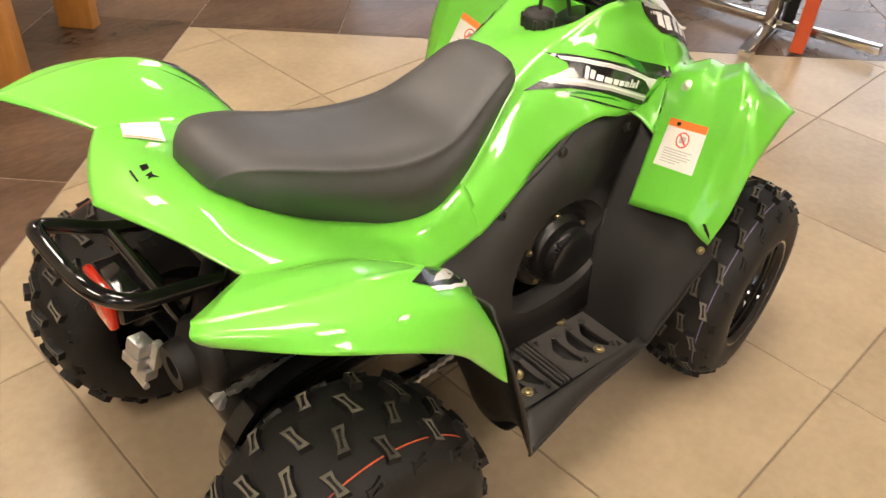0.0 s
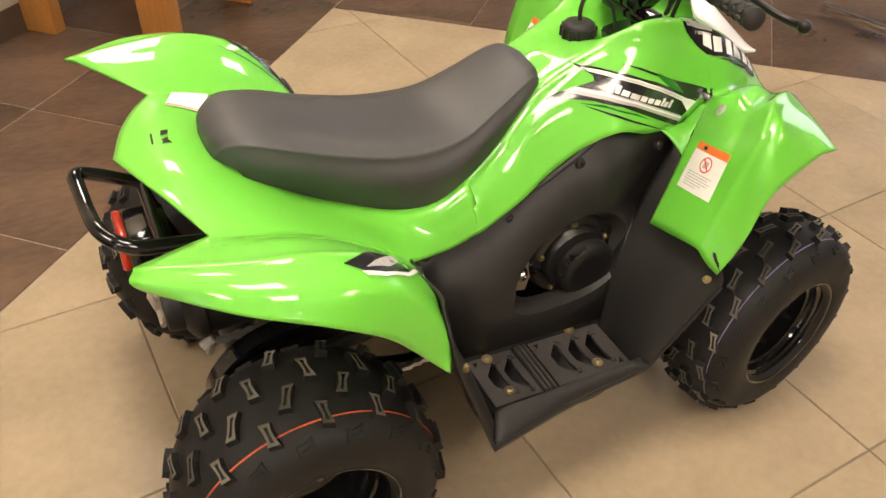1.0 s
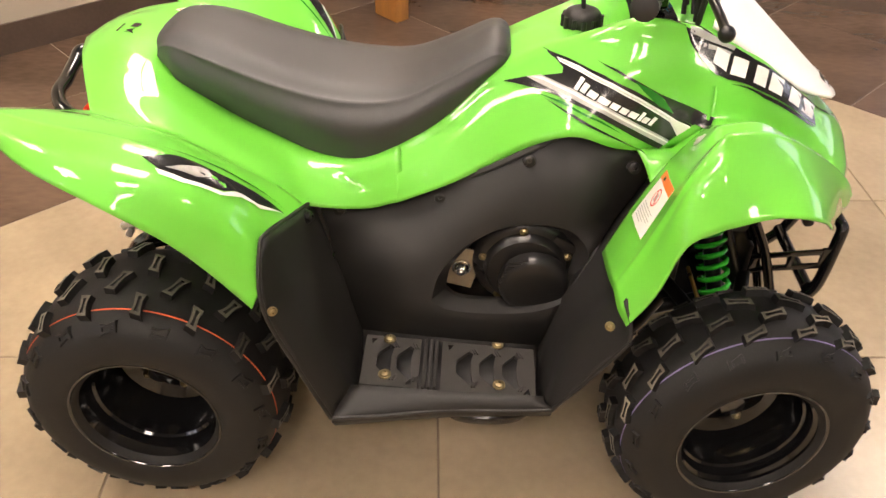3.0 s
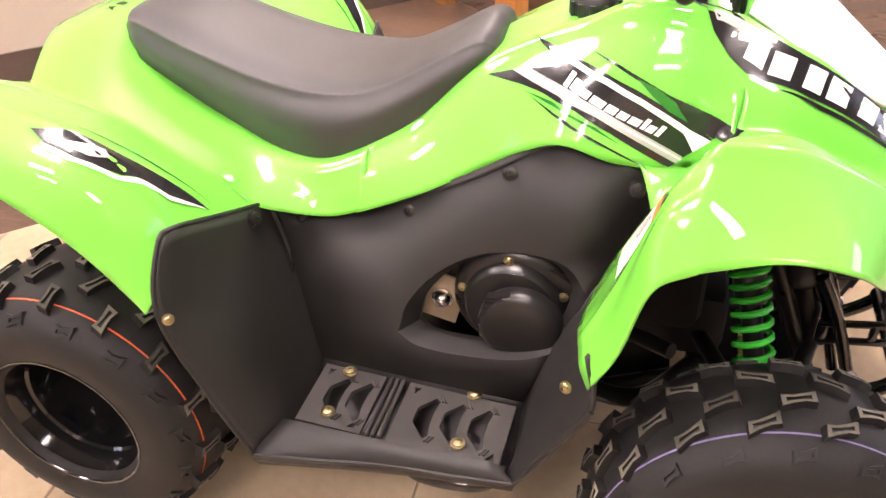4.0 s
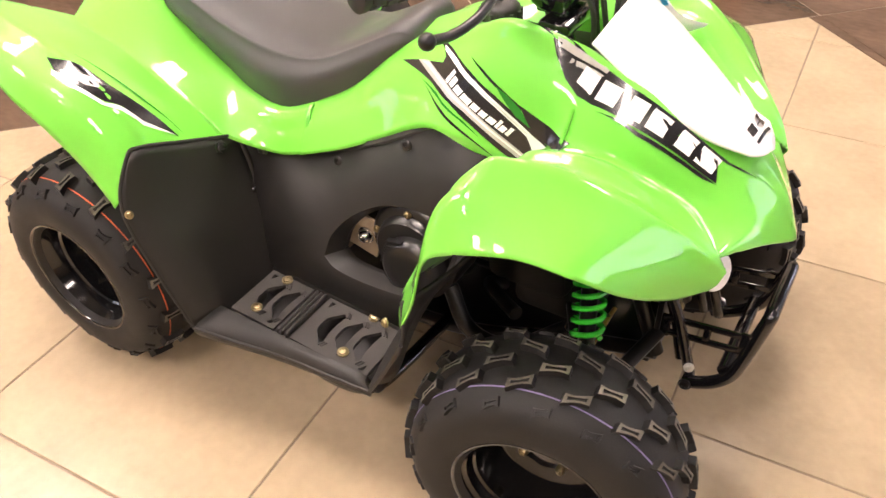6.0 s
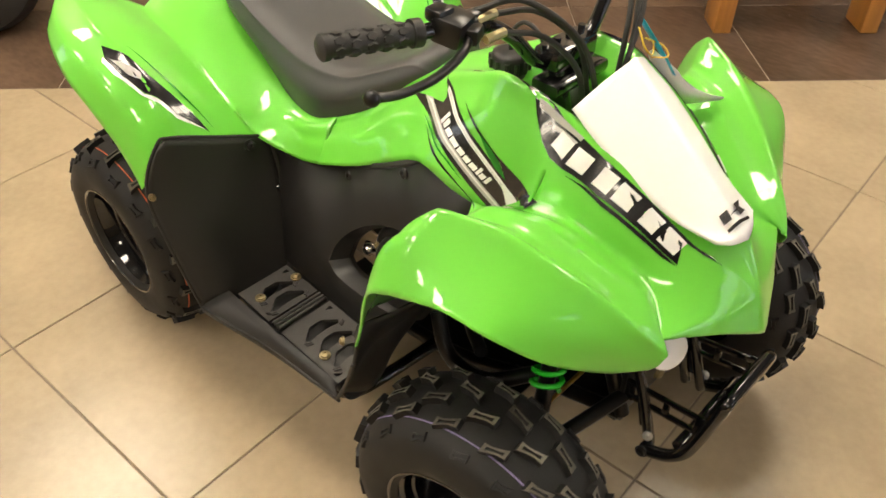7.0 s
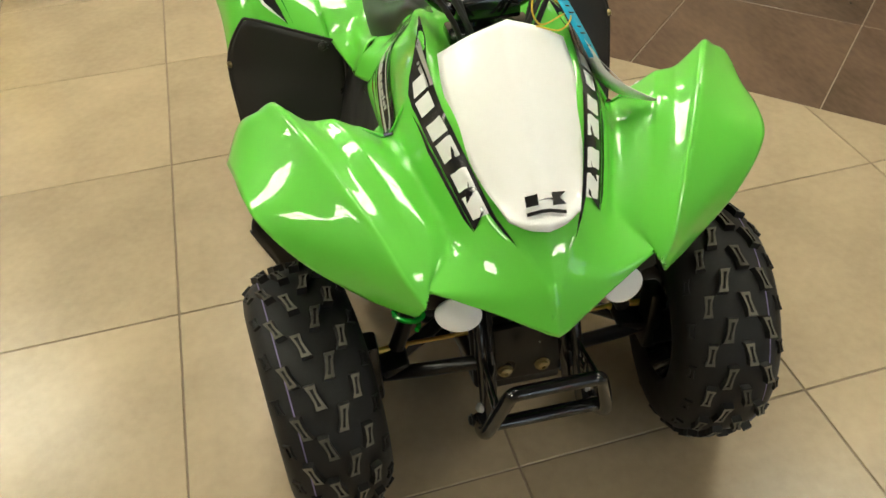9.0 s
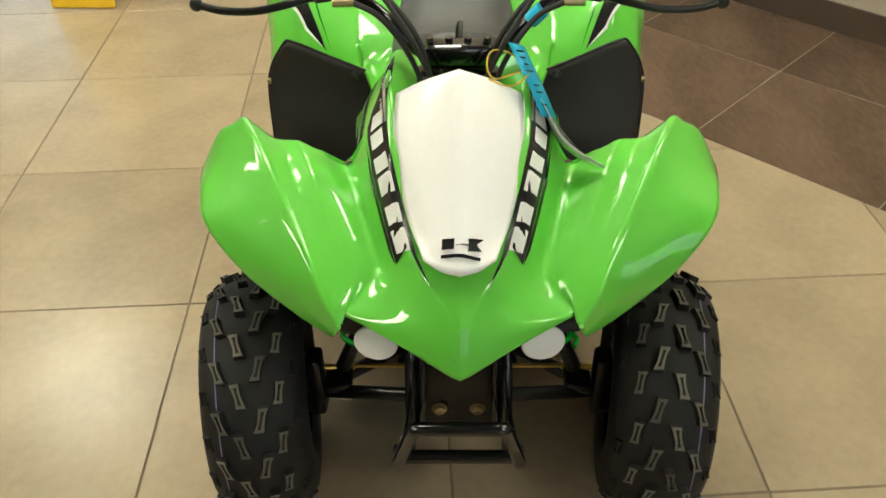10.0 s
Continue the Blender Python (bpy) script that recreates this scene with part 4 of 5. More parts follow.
# wheels
def lug(bm, M, l, w, h, bend, radius):
    """One hourglass tread block with a slot, wrapped on the tyre: M gives its place, l runs round the tyre, w across."""
    out = [(-l / 2, -w / 2), (-l / 5, -w / 2 * .74), (l / 6, -w / 2 * .58), (l / 2, -w / 2 * .86), (l / 2, w / 2), (l / 5, w / 2 * .74), (-l / 6, w / 2 * .58), (-l / 2, w / 2 * .86)]
    out = [(a, b + bend * a) for a, b in out]

    def loop(k, hh):
        vs = []
        for a, b in out:
            a2, b2 = a * k, b * k
            vs.append(bm.verts.new(M @ Vector((a2, b2, hh - a2 * a2 / (2 * radius)))))
        return vs

    rings = [loop(1.06, -.006), loop(1.0, h - .0006), loop(.97, h)]
    slot = []
    for hh in (h, h - .0035):
        slot.append([bm.verts.new(M @ Vector((a * .70, bend * a * .70 + (b - bend * a) * .34, hh - (a * .70) ** 2 / (2 * radius)))) for a, b in out])
    rings += slot
    for i, (A, B) in enumerate(zip(rings, rings[1:])):
        for k in range(8):
            bm.faces.new((A[k], A[(k + 1) % 8], B[(k + 1) % 8], B[k])).material_index = 1 if i == 2 else 0
    bm.faces.new(rings[-1])


def tyre_profile(h, R):
    half = [(h * .84, .112), (h * .95, .119), (h * 1.0, .142), (h * 1.0, .160), (h * .96, .180), (h * .86, R - .032), (h * .68, R - .020), (h * .40, R - .012)]
    return [(-a, r) for a, r in half] + [(0, R - .0095)] + half[::-1]


def profile_at(h, R, s):
    f = abs(s) / h
    tab = ((0, R - .0095), (.40, R - .012), (.68, R - .020), (.86, R - .032), (.96, .180), (1.0, .160))
    for (a, ra), (b, rb) in zip(tab, tab[1:]):
        if f <= b:
            r = ra + (rb - ra) * (f - a) / (b - a)
            return r, math.atan2((ra - rb), (b - a) * h)
    return .160, math.pi / 2


def wheel(name, label, h, R, cols, per, mark, mark_s, dish, turn):
    """A steel wheel with a knobbly tyre, outer face towards -y."""
    bm = bmesh.new()
    centre = [(-dish, .098), (-dish - .006, .092), (-dish + .004, .070), (-dish - .004, .058), (-dish - .010, .036), (-dish - .012, .022), (-dish - .032, .021), (-dish - .034, 0)]
    lip = [(-dish, .098), (-h * .50, .100), (-h * .56, .107), (-h * .70, .109), (-h * .76, .115), (-h * .93, .118), (-h * .97, .1215), (-h * .97, .1245), (-h * .92, .1250), (-h * .80, .118), (-h * .55, .104), (h * .55, .106), (h * .92, .124), (h * .92, .118), (h * .5, .100), (-dish + .006, .094)]
    lathe(bm, lip, 56)
    lathe(bm, centre, 56)
    w = part(name, bm, STEEL, ATV, label, angle=35)
    bm = bmesh.new()
    lathe(bm, tyre_profile(h, R), 72)
    part("tyre", bm, RUBBER, w, "black rubber tyre", angle=50)
    for j, (s, l, wd, bend, phase) in enumerate(cols):
        r, tilt = profile_at(h, R, s)
        bm = bmesh.new()
        lug(bm, Matrix.Identity(4), l, wd, .0115 if abs(s) < h * .8 else .004, bend, R)
        firstlug = part("tread_block", bm, [RUBBER, LUG if abs(s) < h * .8 else RUBBER], w, smooth=False)
        for k in range(per):
            a = 2 * math.pi * (k + phase) / per
            T = Matrix.Rotation(a, 4, "Y") @ Matrix.Translation((0, s, r)) @ Matrix.Rotation(-tilt if s > 0 else tilt, 4, "X") @ Matrix.Rotation(radians(turn if abs(s) < h * .8 else 0), 4, "Z")
            if k:
                ob = new("tread_block", firstlug.data)
                ob.parent = w
            else:
                ob = firstlug
            ob.matrix_basis = T
    bm = bmesh.new()
    r, tilt = profile_at(h, R, mark_s)
    lathe(bm, [(mark_s - .0011, r + .0002), (mark_s + .0011, r + .0010)], 90)
    part("tread_mark", bm, mark, w, "thin painted line round the tyre", recalc=False)
    for k in range(4):
        a = radians(45 + 90 * k)
        bm = bmesh.new()
        bolt(bm, (.046 * math.cos(a), -dish - .008, .046 * math.sin(a)), (0, -1, 0), .0085, .014)
        part("wheel_nut", bm, ZINC, w, "yellow zinc wheel nut")
    return w


REAR_COLS = [(-.098, .026, .020, .15, .0), (-.067, .038, .020, .2, .5), (-.024, .043, .020, -.25, .0), (.020, .043, .020, .25, .5), (.065, .038, .020, -.2, .0), (.098, .026, .020, -.15, .5)]
FRONT_COLS = [(-.072, .024, .015, .2, .25), (-.045, .036, .017, .3, .75), (-.015, .040, .018, .2, .25), (.017, .040, .018, -.3, .75), (.045, .036, .017, -.2, .25), (.072, .024, .015, -.2, .75)]
rw = wheel("rear_wheel", "gloss black steel rear wheel with wide knobbly tyre", .112, .2272, REAR_COLS, 16, TYREO, -.072, -.028, 78)
fw = wheel("front_wheel", "gloss black steel front wheel with knobbly tyre", .0865, .2245, FRONT_COLS, 17, TYREP, -.052, -.030, 0)
for w0, x, y, toe in ((rw, .014, .337, 0), (fw, .988, .355, 8)):
    z = .2290 if toe == 0 else .2258
    w0.matrix_basis = pose(x, -y, z, 0, 0, toe) @ pose(0, 0, 0, 0, 17)
    copy_thing(w0, pose(x, y, z, 0, 0, 180 - toe) @ pose(0, 0, 0, 0, 40))

# fuel cap with vent hose
bm = bmesh.new()
lathe(bm, [(0, .026), (.008, .028), (.012, .031), (.034, .031), (.040, .027), (.044, .018), (.044, 0)], 32, Matrix.Translation((.703, 0, .728)) @ pose(0, 0, 0, 90))
cap = part("fuel_cap", bm, BLACK, ATV, "black ribbed fuel cap with a vent hose")
for k in range(12):
    a = 2 * math.pi * k / 12
    bm = bmesh.new()
    tube(bm, [(.703 + .031 * math.cos(a), .031 * math.sin(a), .741), (.703 + .031 * math.cos(a), .031 * math.sin(a), .761)], .0042, seg=8)
    part("rib", bm, BLACK, cap)
bm = bmesh.new()
tube(bm, [(.703, 0, .768), (.703, 0, .80), (.722, .004, .822), (.750, .004, .815), (.775, .002, .785), (.79, 0, .74)], .0038, smooth=30, seg=8)
part("vent_hose", bm, GRIP, cap)

# handlebar
bm = bmesh.new()
bar = [(.721, -.378, .918), (.757, -.262, .908), (.780, -.178, .902), (.794, -.118, .868), (.803, -.062, .812), (.806, 0, .802)]
bar = bar + [(x, -y, z) for x, y, z in bar[-2::-1]]
tube(bm, bar, .0105, smooth=80, seg=12)
tube(bm, [(.805, -.03, .800), (.86, -.022, .66), (.93, -.015, .50)], .016, smooth=12)
box(bm, (.806, 0, .808), (.045, .10, .035), bevel=0.006)
box(bm, (.82, 0, .775), (.05, .13, .02), bevel=0.006)
for y in (-.045, -.015, .015, .045):
    tube(bm, [(.80, y, .82), (.80, y, .832)], .006, seg=8)
handle = part("handlebar", bm, STEEL, ATV, "gloss black handlebar with rubber grips and levers")
bm = bmesh.new()
box(bm, (.83, 0, .70), (.11, .13, .06), bevel=0.012)
box(bm, (.87, 0, .65), (.10, .12, .08), bevel=0.012)
part("steering_column", bm, FRAME, ATV, "black steering column under the handlebar")
for side in (-1, 1):
    bm = bmesh.new()
    a, b = Vector((.719, side * .386, .919)), Vector((.760, side * .256, .9085))
    d = (b - a).normalized()
    tube(bm, [a, a + d * .004, a + d * .0045, a + d * .012, a + d * .0125, b - d * .014, b - d * .0135, b], [.012, .0170, .0170, .0170, .0142, .0142, .0185, .0185], seg=16)
    grip = part("grip", bm, GRIP, handle, "black rubber grip with raised hexagons")
    u = d.orthogonal().normalized()
    v = d.cross(u)
    bm = bmesh.new()
    for r in range(5):
        for k in range(7):
            ang = 2 * math.pi * (k + (r % 2) / 2) / 7
            o = u * math.cos(ang) + v * math.sin(ang)
            bmesh.ops.create_cone(bm, cap_ends=True, segments=6, radius1=.0080, radius2=.0066, depth=.003, matrix=Matrix.Translation(a + d * (.024 + .021 * r) + o * .0146) @ o.to_track_quat("Z", "Y").to_matrix().to_4x4() @ Matrix.Diagonal((1.0, .80, 1, 1)))
    tagged(part("hexagon_relief", bm, GRIP, grip, "raised rubber hexagons", smooth=False), kind="stuff")
    bm = bmesh.new()
    pts = [(.791, side * .205, .900), (.813, side * .225, .900), (.825, side * .255, .896), (.829, side * .300, .888), (.826, side * .350, .887), (.819, side * .386, .893)]
    tube(bm, pts, .0062, smooth=24, seg=10)
    bmesh.ops.create_uvsphere(bm, u_segments=14, v_segments=9, radius=.0105, matrix=Matrix.Translation((.818, side * .391, .894)))
    part("lever", bm, FRAME, handle, "black brake lever with ball end")
    bm = bmesh.new()
    box(bm, (.778, side * .215, .908), (.045, .05, .038), pose(0, 0, 0, 0, 10, side * -18), bevel=0.008)
    box(bm, (.799, side * .205, .903), (.03, .03, .022), pose(0, 0, 0, 0, 0, side * -25), bevel=0.005)
    box(bm, (.764, side * .225, .925), (.03, .03, .02), bevel=0.006)
    tube(bm, [(.785, side * .168, .904), (.782, side * .195, .906)], .018, seg=14)
    part("lever_perch", bm, FRAME, handle, "black lever perch and switch housing")
    for k, (x, y, z) in enumerate(((.794, .188, .912), (.811, .188, .892))):
        bm = bmesh.new()
        tube(bm, [(x, side * y, z), (x + .004, side * (y - .032), z + .002)], .0065, seg=8)
        part("cable_adjuster", bm, ZINC, handle, "brass coloured cable adjuster")
    for k, pts in enumerate(([(.798, .158, .914), (.832, .110, .912), (.868, .060, .860), (.878, .035, .770)], [(.815, .158, .894), (.847, .112, .882), (.876, .068, .828), (.878, .045, .750)], [(.782, .180, .920), (.826, .132, .932), (.880, .074, .874), (.888, .02, .760)])):
        bm = bmesh.new()
        tube(bm, [(x, side * y, z) for x, y, z in pts], .0042, smooth=24, seg=8)
        part("cable", bm, GRIP, handle, "thin black control cable")

# paper tag with blue tape and yellow cord on the handlebar
tag = thing("paper_tag", "curled white paper tag hung from the handlebar with blue tape", "tag")
bm = bmesh.new()
line = smooth_line([(.890, .100, .778), (.905, .117, .745), (.925, .140, .708), (.948, .170, .690), (.975, .204, .686)], 24)
vs = []
for k, p in enumerate(line):
    d = np.array(line[min(k + 1, 24)]) - np.array(line[max(k - 1, 0)])
    wdir = Vector((-.71, .09, -.69)).normalized()
    hw = .006 + .021 * math.sin(min(1.0, (24 - k) / 9) * math.pi / 2) * min(1.0, k / 8)
    vs.append((bm.verts.new(Vector(p) + wdir * hw), bm.verts.new(Vector(p) - wdir * hw)))
for a, b in zip(vs, vs[1:]):
    bm.faces.new((a[0], a[1], b[1], b[0]))
part("card", bm, PAPER, tag, thick=0.0006)
for k in range(5):
    bm = bmesh.new()
    wdir = Vector((-.71, .09, -.69)).normalized()
    off = (k - 2) * .009
    c, e = Vector(line[8]) + wdir * off, Vector(line[17 - k % 2]) + wdir * off
    up = (e - c).cross(wdir).normalized()
    up = up if up.z > 0 else -up
    q = [bm.verts.new(p + up * .0016 + wdir * b) for p, b in ((c, -.0015), (c, .0015), (e, .0015), (e, -.0015))]
    bm.faces.new(q)
    part("print_bar", bm, GREYINK, tag, "grey line of small print", smooth=False)
bm = bmesh.new()
tp = [(.866, .076, .832), (.882, .094, .800), (.898, .113, .765), (.911, .127, .735)]
vs = []
for k, p in enumerate(tp):
    wdir = Vector((.595, -.67, .44)).normalized() * .019
    vs.append((bm.verts.new(Vector(p) + Vector((.012, -.004, .006)) + wdir), bm.verts.new(Vector(p) + Vector((.012, -.004, .006)) - wdir)))
for a, b in zip(vs, vs[1:]):
    bm.faces.new((a[0], a[1], b[1], b[0]))
tape = part("tape", bm, BLUE, tag, "strip of bright blue masking tape with writing", thick=0.0006)
bm = bmesh.new()
tube(bm, [(.806, .098, .842), (.809, .116, .862)], .0125, seg=14)
part("tape_wrap", bm, BLUE, tag, "blue tape round the handlebar")
for k in range(9):
    f = 0.10 + 0.088 * k
    p = Vector(curve_at(tp, f)) + Vector((.0135, -.0035, .0075))
    bm = bmesh.new()
    u = (Vector(tp[-1]) - Vector(tp[0])).normalized()
    wdir = Vector((.595, -.67, .44)).normalized()
    hh = .007 if k % 3 else .009
    if k in (4, 7):
        bm.free()
        continue
    q = [bm.verts.new(p + u * a + wdir * b) for a, b in ((-.0012, -hh), (.0012, -hh), (.002, hh), (-.0004, hh))]
    bm.faces.new(q)
    part("ink_bar", bm, DECALB, tape, smooth=False)
bm = bmesh.new()
tube(bm, [(.875, .092, .800), (.885, .06, .828), (.902, .035, .838), (.917, .028, .822), (.925, .04, .806), (.905, .075, .806), (.880, .095, .797)], .0013, smooth=40, seg=6)
tube(bm, [(.880, .095, .797), (.915, .085, .802), (.94, .060, .802), (.93, .03, .808)], .0013, smooth=24, seg=6)
part("cord", bm, CORD, tag, "thin yellow cord")
tag.location = (-.006, .012, .016)

# vinyl graphics
def quad_between(TL, TR, BR, BL, u0, u1, v0, v1, lean=0.0):
    """A slanted block inside the four corners, u along and v down."""
    at = lambda u, v: tuple((TL[k] * (1 - u) + TR[k] * u) * (1 - v) + (BL[k] * (1 - u) + BR[k] * u) * v for k in (0, 1))
    return [at(u0 + lean, v0), at(u1 + lean, v0), at(u1, v1), at(u0, v1)]


for side in (-1, 1):
    A = lambda n, poly, m, lift=0.0012, label="", step=0.012: outline_patch(n, poly, front_tree, m, front, "y", side, lift, step, label)
    # broad band along the tank
    A("flank_decal", [(.637, .7311), (.680, .726), (.730, .7168), (.777, .701), (.815, .683), (.848, .6656), (.871, .6523), (.851, .6352), (.840, .627), (.824, .612), (.793, .6267), (.750, .6485), (.703, .6697), (.660, .6785), (.6245, .6805), (.577, .6804), (.613, .692), (.645, .7004), (.668, .7074), (.669, .7145), (.657, .722)], DECALB, .0012, "black vinyl band with silver stripes")
    A("upper_stripe", [(.659, .7247), (.694, .7205), (.743, .7083), (.785, .6913), (.819, .674), (.846, .659), (.870, .650), (.850, .6345), (.8425, .646), (.836, .6557), (.817, .6667), (.782, .685), (.740, .702), (.695, .714), (.663, .7196)], DECALW, .0016, "white vinyl stripe")
    A("upper_line", [(.665, .7225), (.695, .7175), (.741, .7055), (.783, .6885), (.818, .6708), (.836, .6608), (.836, .6595), (.818, .6695), (.783, .687), (.741, .704), (.695, .716), (.665, .721)], DECALS, .0019)
    A("lower_stripe", [(.613, .692), (.636, .6986), (.687, .6913), (.736, .675), (.7825, .654), (.839, .627), (.832, .618), (.776, .645), (.730, .666), (.681, .6806), (.641, .6867)], DECALS, .0016, "silver vinyl stripe")
    A("lower_line", [(.622, .6935), (.638, .6965), (.687, .6885), (.735, .6725), (.781, .6515), (.838, .6245), (.8365, .6225), (.779, .649), (.733, .670), (.685, .6855), (.640, .693)], DECALW, .0019)
    A("green_slash", [(.632, .675), (.674, .6733), (.731, .6543), (.763, .6367), (.724, .6538), (.679, .6682)], SLASH, .0017, "dark green vinyl slash")
    A("lower_edge", [(.640, .672), (.690, .659), (.740, .637), (.806, .606), (.745, .6315), (.690, .655)], DECALB, .0014)
    A("upper_wedge", [(.7196, .7326), (.7476, .7273), (.782, .7139), (.816, .698), (.8565, .6835), (.9036, .6664), (.871, .6533), (.8394, .6684), (.822, .6914), (.783, .709), (.748, .7237)], DECALB, .0013, "black vinyl wedge")
    A("green_flash", [(.775, .7142), (.7975, .7061), (.8204, .6927), (.8397, .6692), (.815, .6802), (.795, .6963)], SLASH, .0018, "dark green vinyl flash")
    for u0, u1, v0, v1 in ((.0, .045, -.1, 1.05), (.06, .12, .1, .95), (.14, .24, .36, .95), (.26, .39, .40, .95), (.41, .51, .38, .95), (.53, .62, .40, .95), (.64, .74, .38, .95), (.76, .80, .05, .95), (.81, .88, .35, .95), (.90, .945, .05, .95)):
        A("word_bar", quad_between((.694, .7085), (.8225, .660), (.8135, .6460), (.686, .6935), u0, u1, v0, v1, .012), DECALW, .0021, "", .02)
    # graphics beside the number plate
    H = lambda n, poly, m, lift, label="": outline_patch(n, poly, front_tree, m, front, "z", side, lift, 0.012, label)
    H("hood_decal", [(.796, .1018), (.838, .1033), (.9075, 0.1080), (.959, 0.1022), (1.009, 0.0893), (1.054, 0.0757), (1.099, 0.0600), (1.1366, .040), (1.113, .056), (1.085, .0712), (1.093, .0886), (1.065, .099), (1.020, .1132), (.971, .1271), (.9174, .1365), (.896, .1375), (.874, .1308), (.853, .118), (.843, .111)], DECALB, .0012, "black vinyl graphic with white angular blocks")
    H("silver_block", [(.850, .1105), (.8766, .108), (.913, .106), (.926, .1056), (.924, .1085), (.912, .109), (.876, .1125), (.855, .1140)], DECALS, .0018)
    H("silver_block", [(.857, .1155), (.876, .1145), (.910, .111), (.922, .1105), (.915, .1140), (.880, .1180), (.866, .1185)], DECALS, .0018)
    INNER = [(.838, .1033), (.9075, 0.1080), (.959, 0.1022), (1.009, 0.0893), (1.054, 0.0757), (1.099, 0.0600)]
    OUTER = [(.843, .111), (.874, .1308), (.9174, .1365), (.971, .1271), (1.02, .1132), (1.065, .099), (1.093, .0886)]

    def band(u, v):
        x = .880 + .217 * u
        a, b = (np.interp(x, [p[0] for p in L], [p[1] for p in L]) for L in (INNER, OUTER))
        return (x, float(a + (b - a) * v))

    for u in (.04, .36, .68):
        for poly in (((.02, .84), (.12, .2), (.46, .2), (.36, .84)), ((.46, .84), (.56, .2), (.96, .2), (.86, .84))):
            H("angular_block", [band(u + p * .30, v) for p, v in poly], DECALW, .0018, "white angular vinyl block")
    H("tail_line", [(.924, .1385), (.983, .1290), (1.035, .1134), (1.073, .1000), (1.0944, .0894), (1.075, .0960), (1.035, .1100), (.983, .1255)], DECALB, .0013)
    # rear fender flash
    R = lambda n, poly, m, lift, label="": outline_patch(n, poly, rear_tree, m, rear, "z", side, lift, 0.012, label)
    R("fender_decal", [(.086, .386), (.130, .364), (.165, .351), (.202, .327), (.243, .299), (.219, .340), (.184, .372), (.150, .392), (.118, .400)], DECALB, .0014, "black and white vinyl flash")
    R("white_flash", [(.106, .3975), (.142, .3935), (.183, .3745), (.218, .341), (.241, .302), (.2205, .346), (.180, .381), (.140, .4005), (.112, .404)], DECALW, .0019)
    R("white_block", [(.116, .390), (.132, .377), (.162, .363), (.170, .3675), (.152, .381)], DECALS, .0021, "pale vinyl block")
    for a in (.0, .33, .66):
        R("grey_bar", quad_between((.133, .3765), (.164, .3625), (.170, .3665), (.138, .3830), a + .04, a + .20, .1, .9), GREYINK, .0026)
    R("thin_line", [(.100, .350), (.150, .336), (.200, .315), (.243, .288), (.200, .311), (.150, .332)], SLASH, .0014)
    # fuel screw on the flap
    bm = bmesh.new()
    seat_at, n, _, _ = front_tree.find_nearest(Vector((.872, side * .238, .662)))
    n = n if n.z > 0 else -n
    bolt(bm, seat_at + n * .0022, n, .0095, .002)
    bolt(bm, seat_at + n * .004, n, .005, .0026)
    part("screw", bm, ALU, front, "bright screw with a washer")

# warning labels on the flaps and the tail
for side in (-1, 1):
    TL, TR, BR, BL = [Vector((x, side * y, z)) for x, y, z in ((.829, .243, .615), (.816, .326, .635), (.783, .337, .552), (.793, .253, .535))]
    nrm = (TR - TL).cross(BL - TL).normalized()
    nrm = nrm if nrm.x < 0 else -nrm

    def at(u, v, lift):
        p = TL * (1 - u) * (1 - v) + TR * u * (1 - v) + BR * u * v + BL * (1 - u) * v
        hit, n, _, _ = front_tree.ray_cast(p + Vector((-.06, 0, .02)), Vector((1, 0, -.33)).normalized())
        if hit is None:
            return p + nrm * lift
        n = n if n.x < 0 else -n
        return hit + n * (lift + .0022)

    def card(name, u0, v0, u1, v1, m, parent, lift, n=8):
        bm = bmesh.new()
        g = [[bm.verts.new(at(u0 + (u1 - u0) * i / n, v0 + (v1 - v0) * j / n, lift)) for j in range(n + 1)] for i in range(n + 1)]
        for i in range(n):
            for j in range(n):
                bm.faces.new((g[i][j], g[i + 1][j], g[i + 1][j + 1], g[i][j + 1]))
        return part(name, bm, m, parent, recalc=False)

    label = card("warning_label", 0, 0, 1, 1, PAPER, front, .0006)
    label["label"] = "white warning label with an orange header"
    card("header", 0, 0, 1, .16, ORANGE, label, .0012)
    card("word_bar", .22, .05, .32, .12, DECALB, label, .0016, 2)
    for k, w in enumerate((.7, .62, .72, .66, .5, .4)):
        card("print_bar", .12, .60 + .055 * k, .12 + w, .618 + .055 * k, GREYINK, label, .0012, 4)
    bm = bmesh.new()
    N = 28
    ringv = [[bm.verts.new(at(.5 + r * math.cos(2 * math.pi * k / N), .38 + r * 1.0 * math.sin(2 * math.pi * k / N), .0012)) for k in range(N)] for r in (.135, .165)]
    for k in range(N):
        bm.faces.new((ringv[0][k], ringv[0][(k + 1) % N], ringv[1][(k + 1) % N], ringv[1][k]))
    q = [bm.verts.new(at(.5 + a, .38 + b, .0013)) for a, b in ((-.11, -.085), (-.085, -.11), (.11, .085), (.085, .11))]
    bm.faces.new(q)
    part("sign_ring", bm, REDINK, label, "red prohibition ring", recalc=False)
    card("pictogram", .43, .31, .57, .45, GREYINK, label, .0010, 3)

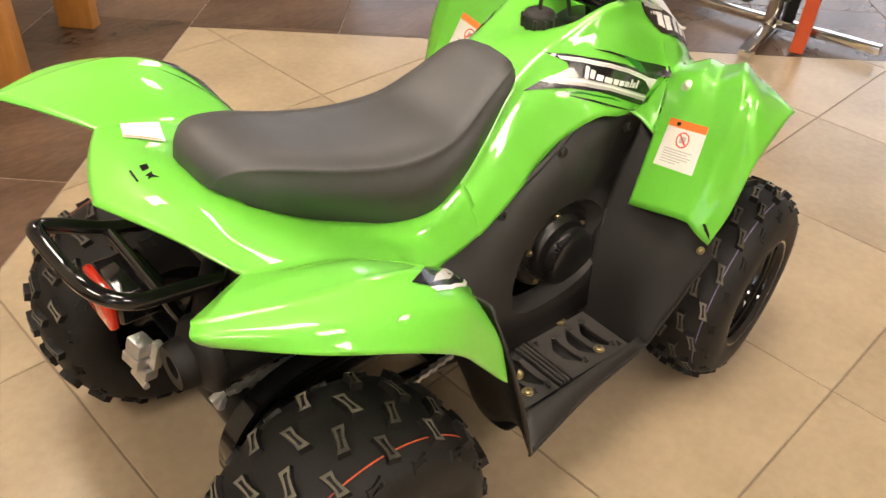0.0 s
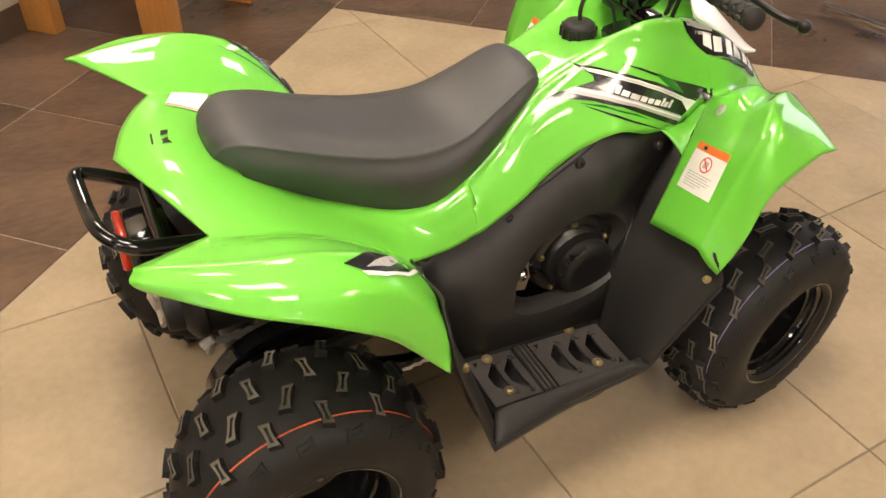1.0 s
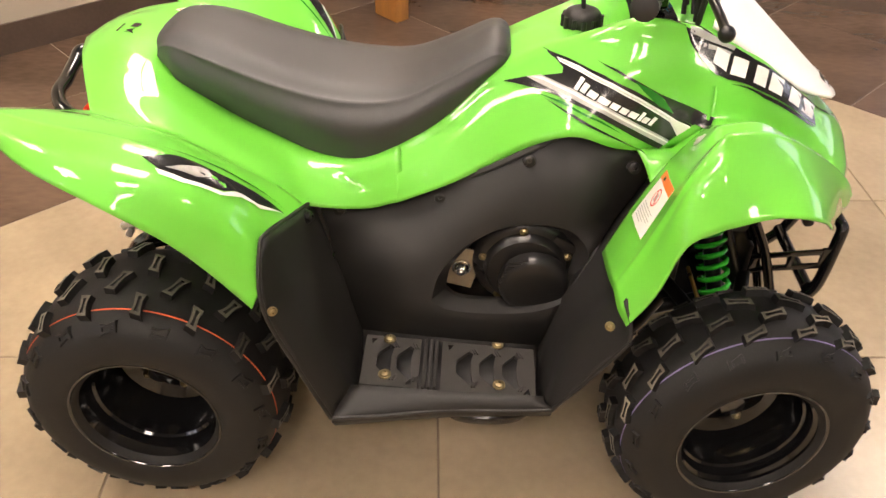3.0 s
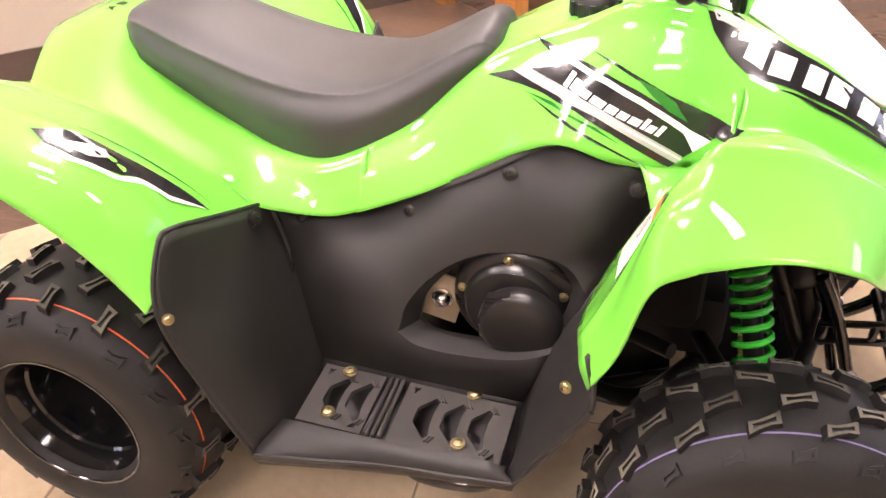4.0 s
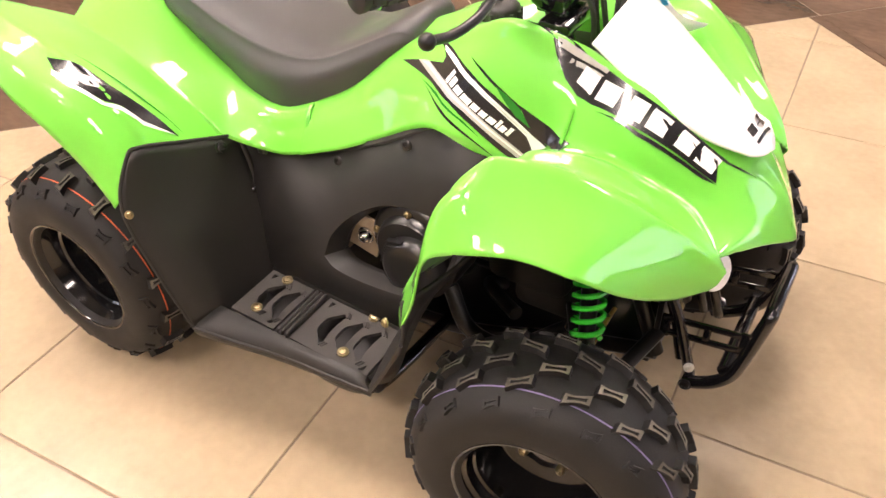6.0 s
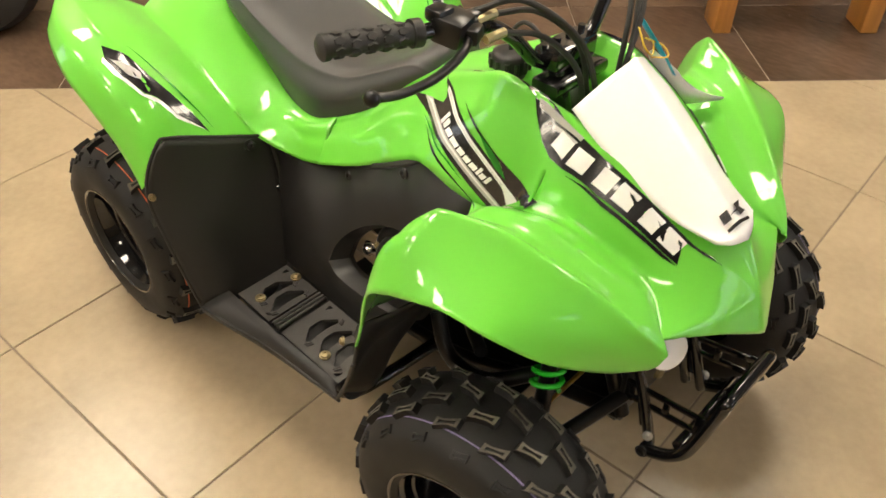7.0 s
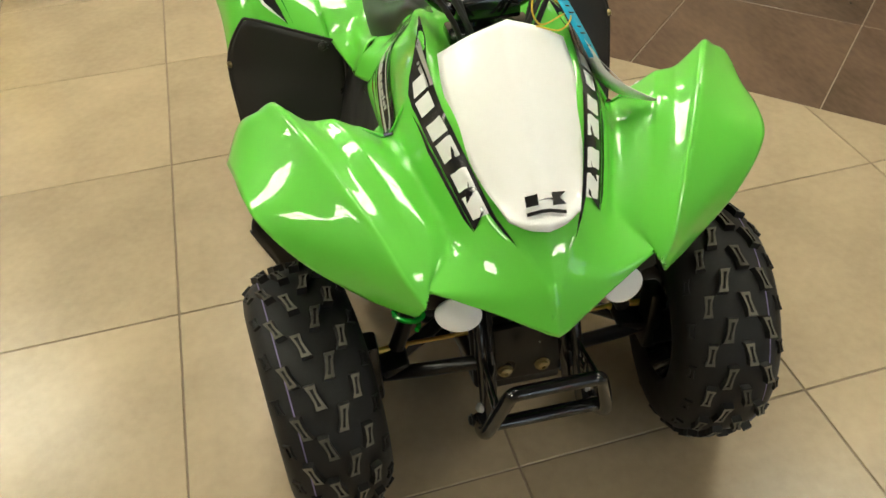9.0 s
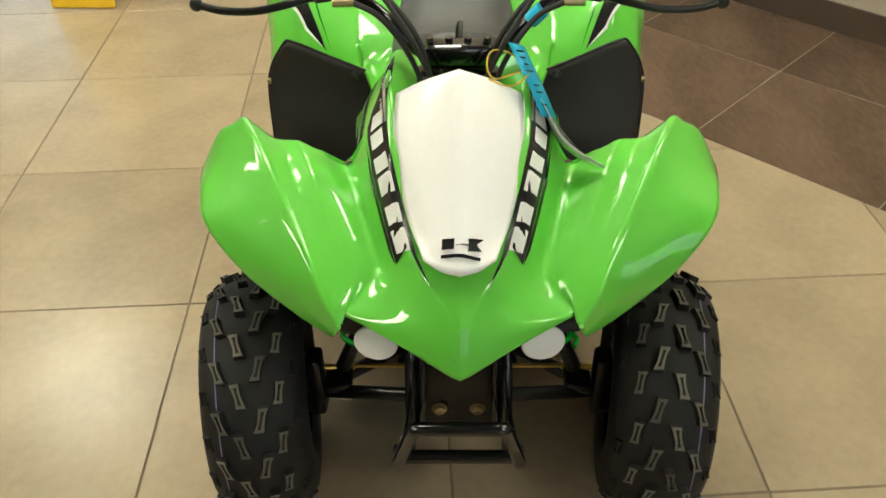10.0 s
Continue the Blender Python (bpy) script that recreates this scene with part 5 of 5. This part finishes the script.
outline_patch("tail_label", [(-.036, .150), (-.012, .226), (.050, .226), (.020, .132)], rear_tree, PAPER, rear, "z", 1, .0016, .012, "white label with a red line on the tail")
outline_patch("red_line", [(-.031, .160), (.018, .144), (.016, .138), (-.033, .154)], rear_tree, ORANGE, rear, "z", 1, .0022, .012)
for poly in ([(-.063, .026), (-.052, .027), (-.055, .012), (-.066, .009)], [(-.068, -.004), (-.0555, .003), (-.058, -.004), (-.053, -.016), (-.0615, -.011), (-.069, -.015), (-.0645, -.008)], [(-.080, .020), (-.077, .020), (-.080, -.012), (-.083, -.012)]):
    outline_patch("emblem_block", poly, rear_tree, DECALB, rear, "z", 1, .0016, .01)
for poly in ([(1.105, -.0235), (1.107, -.0065), (1.1185, -.0075), (1.1165, -.0245)], [(1.1065, .0115), (1.104, .0325), (1.1115, .0225), (1.1185, .0300), (1.1205, .0105), (1.1150, .0115), (1.1142, -.0065), (1.1125, .0115)], [(1.1225, -.0250), (1.1255, .0280), (1.1295, .0275), (1.1265, -.0255)]):
    outline_patch("emblem_block", poly, plate_tree, DECALB, plate, "z", 1, .0012, .01, "plain black emblem shape")


# ---------------------------------------------------------------- round the showroom
table = thing("wooden_table", "orange varnished wooden table with slab legs", "table")
for p in ((0.19, 1.88), (-0.20, 2.27), (0.58, 2.27), (0.19, 2.66)):
    bm = bmesh.new()
    box(bm, (p[0], p[1], .35), (.065, .14, .70), pose(0, 0, 0, 0, 0, 45), bevel=0.006)
    part("leg", bm, WOOD, table)
bm = bmesh.new()
c = Vector((0.19, 2.27, .72))
box(bm, c, (.66, .66, .04), pose(0, 0, 0, 0, 0, 45), bevel=0.008)
part("tabletop", bm, WOOD, table)

stand = thing("display_stand", "chromed steel display stand with crossed rectangular feet", "display stand")
def bar_box(a, b, w, h):
    a, b = Vector(a), Vector(b)
    d = b - a
    bm = bmesh.new()
    box(bm, (a + b) / 2, (d.length, w, h), d.to_track_quat("X", "Z").to_matrix().to_4x4(), bevel=0.006)
    return bm
part("foot", bar_box((2.79, 1.10, .045), (2.98, .17, .045), .05, .035), CHROME, stand)
part("cross_foot", bar_box((2.52, .50, .026), (3.10, .66, .026), .055, .035), CHROME, stand)
part("post", bar_box((2.87, .60, .04), (2.87, .60, 1.0), .05, .05), CHROME, stand)
part("brace", bar_box((2.95, .57, .05), (2.97, .55, .9), .04, .05), FRAME, stand)
post = thing("red_post", "red orange painted slanted wooden post", "post")
part("upright", bar_box((2.77, .41, 0.0), (2.95, .47, 1.0), .055, .045), REDPAINT, post)

sign = thing("floor_sign", "folding yellow plastic floor sign", "floor sign")
for s in (-1, 1):
    bm = bmesh.new()
    box(bm, (-1.52 + s * .10, -1.57, .30), (.018, .27, .62), pose(0, 0, 0, 0, -s * 17), bevel=0.006)
    part("panel", bm, YELLOW, sign)

cart = thing("parked_machine", "dark rubber-tyred machine parked on the brown tiles", "machine")
for x, y in ((-1.73, -.06), (-2.13, -.64)):
    bm = bmesh.new()
    lathe(bm, [(-.10, .10), (-.12, .16), (-.11, .24), (-.05, .27), (.05, .27), (.11, .24), (.12, .16), (.10, .10)], 32, Matrix.Translation((x, y, .27)) @ pose(0, 0, 0, 0, 0, 54), close=True)
    part("tyre", bm, DARKTHING, cart)
bm = bmesh.new()
box(bm, (-2.13, -.21, .42), (.9, .42, .50), pose(0, 0, 0, 0, 0, 54), bevel=0.06)
part("body", bm, DARKTHING, cart)

lay_tiles()
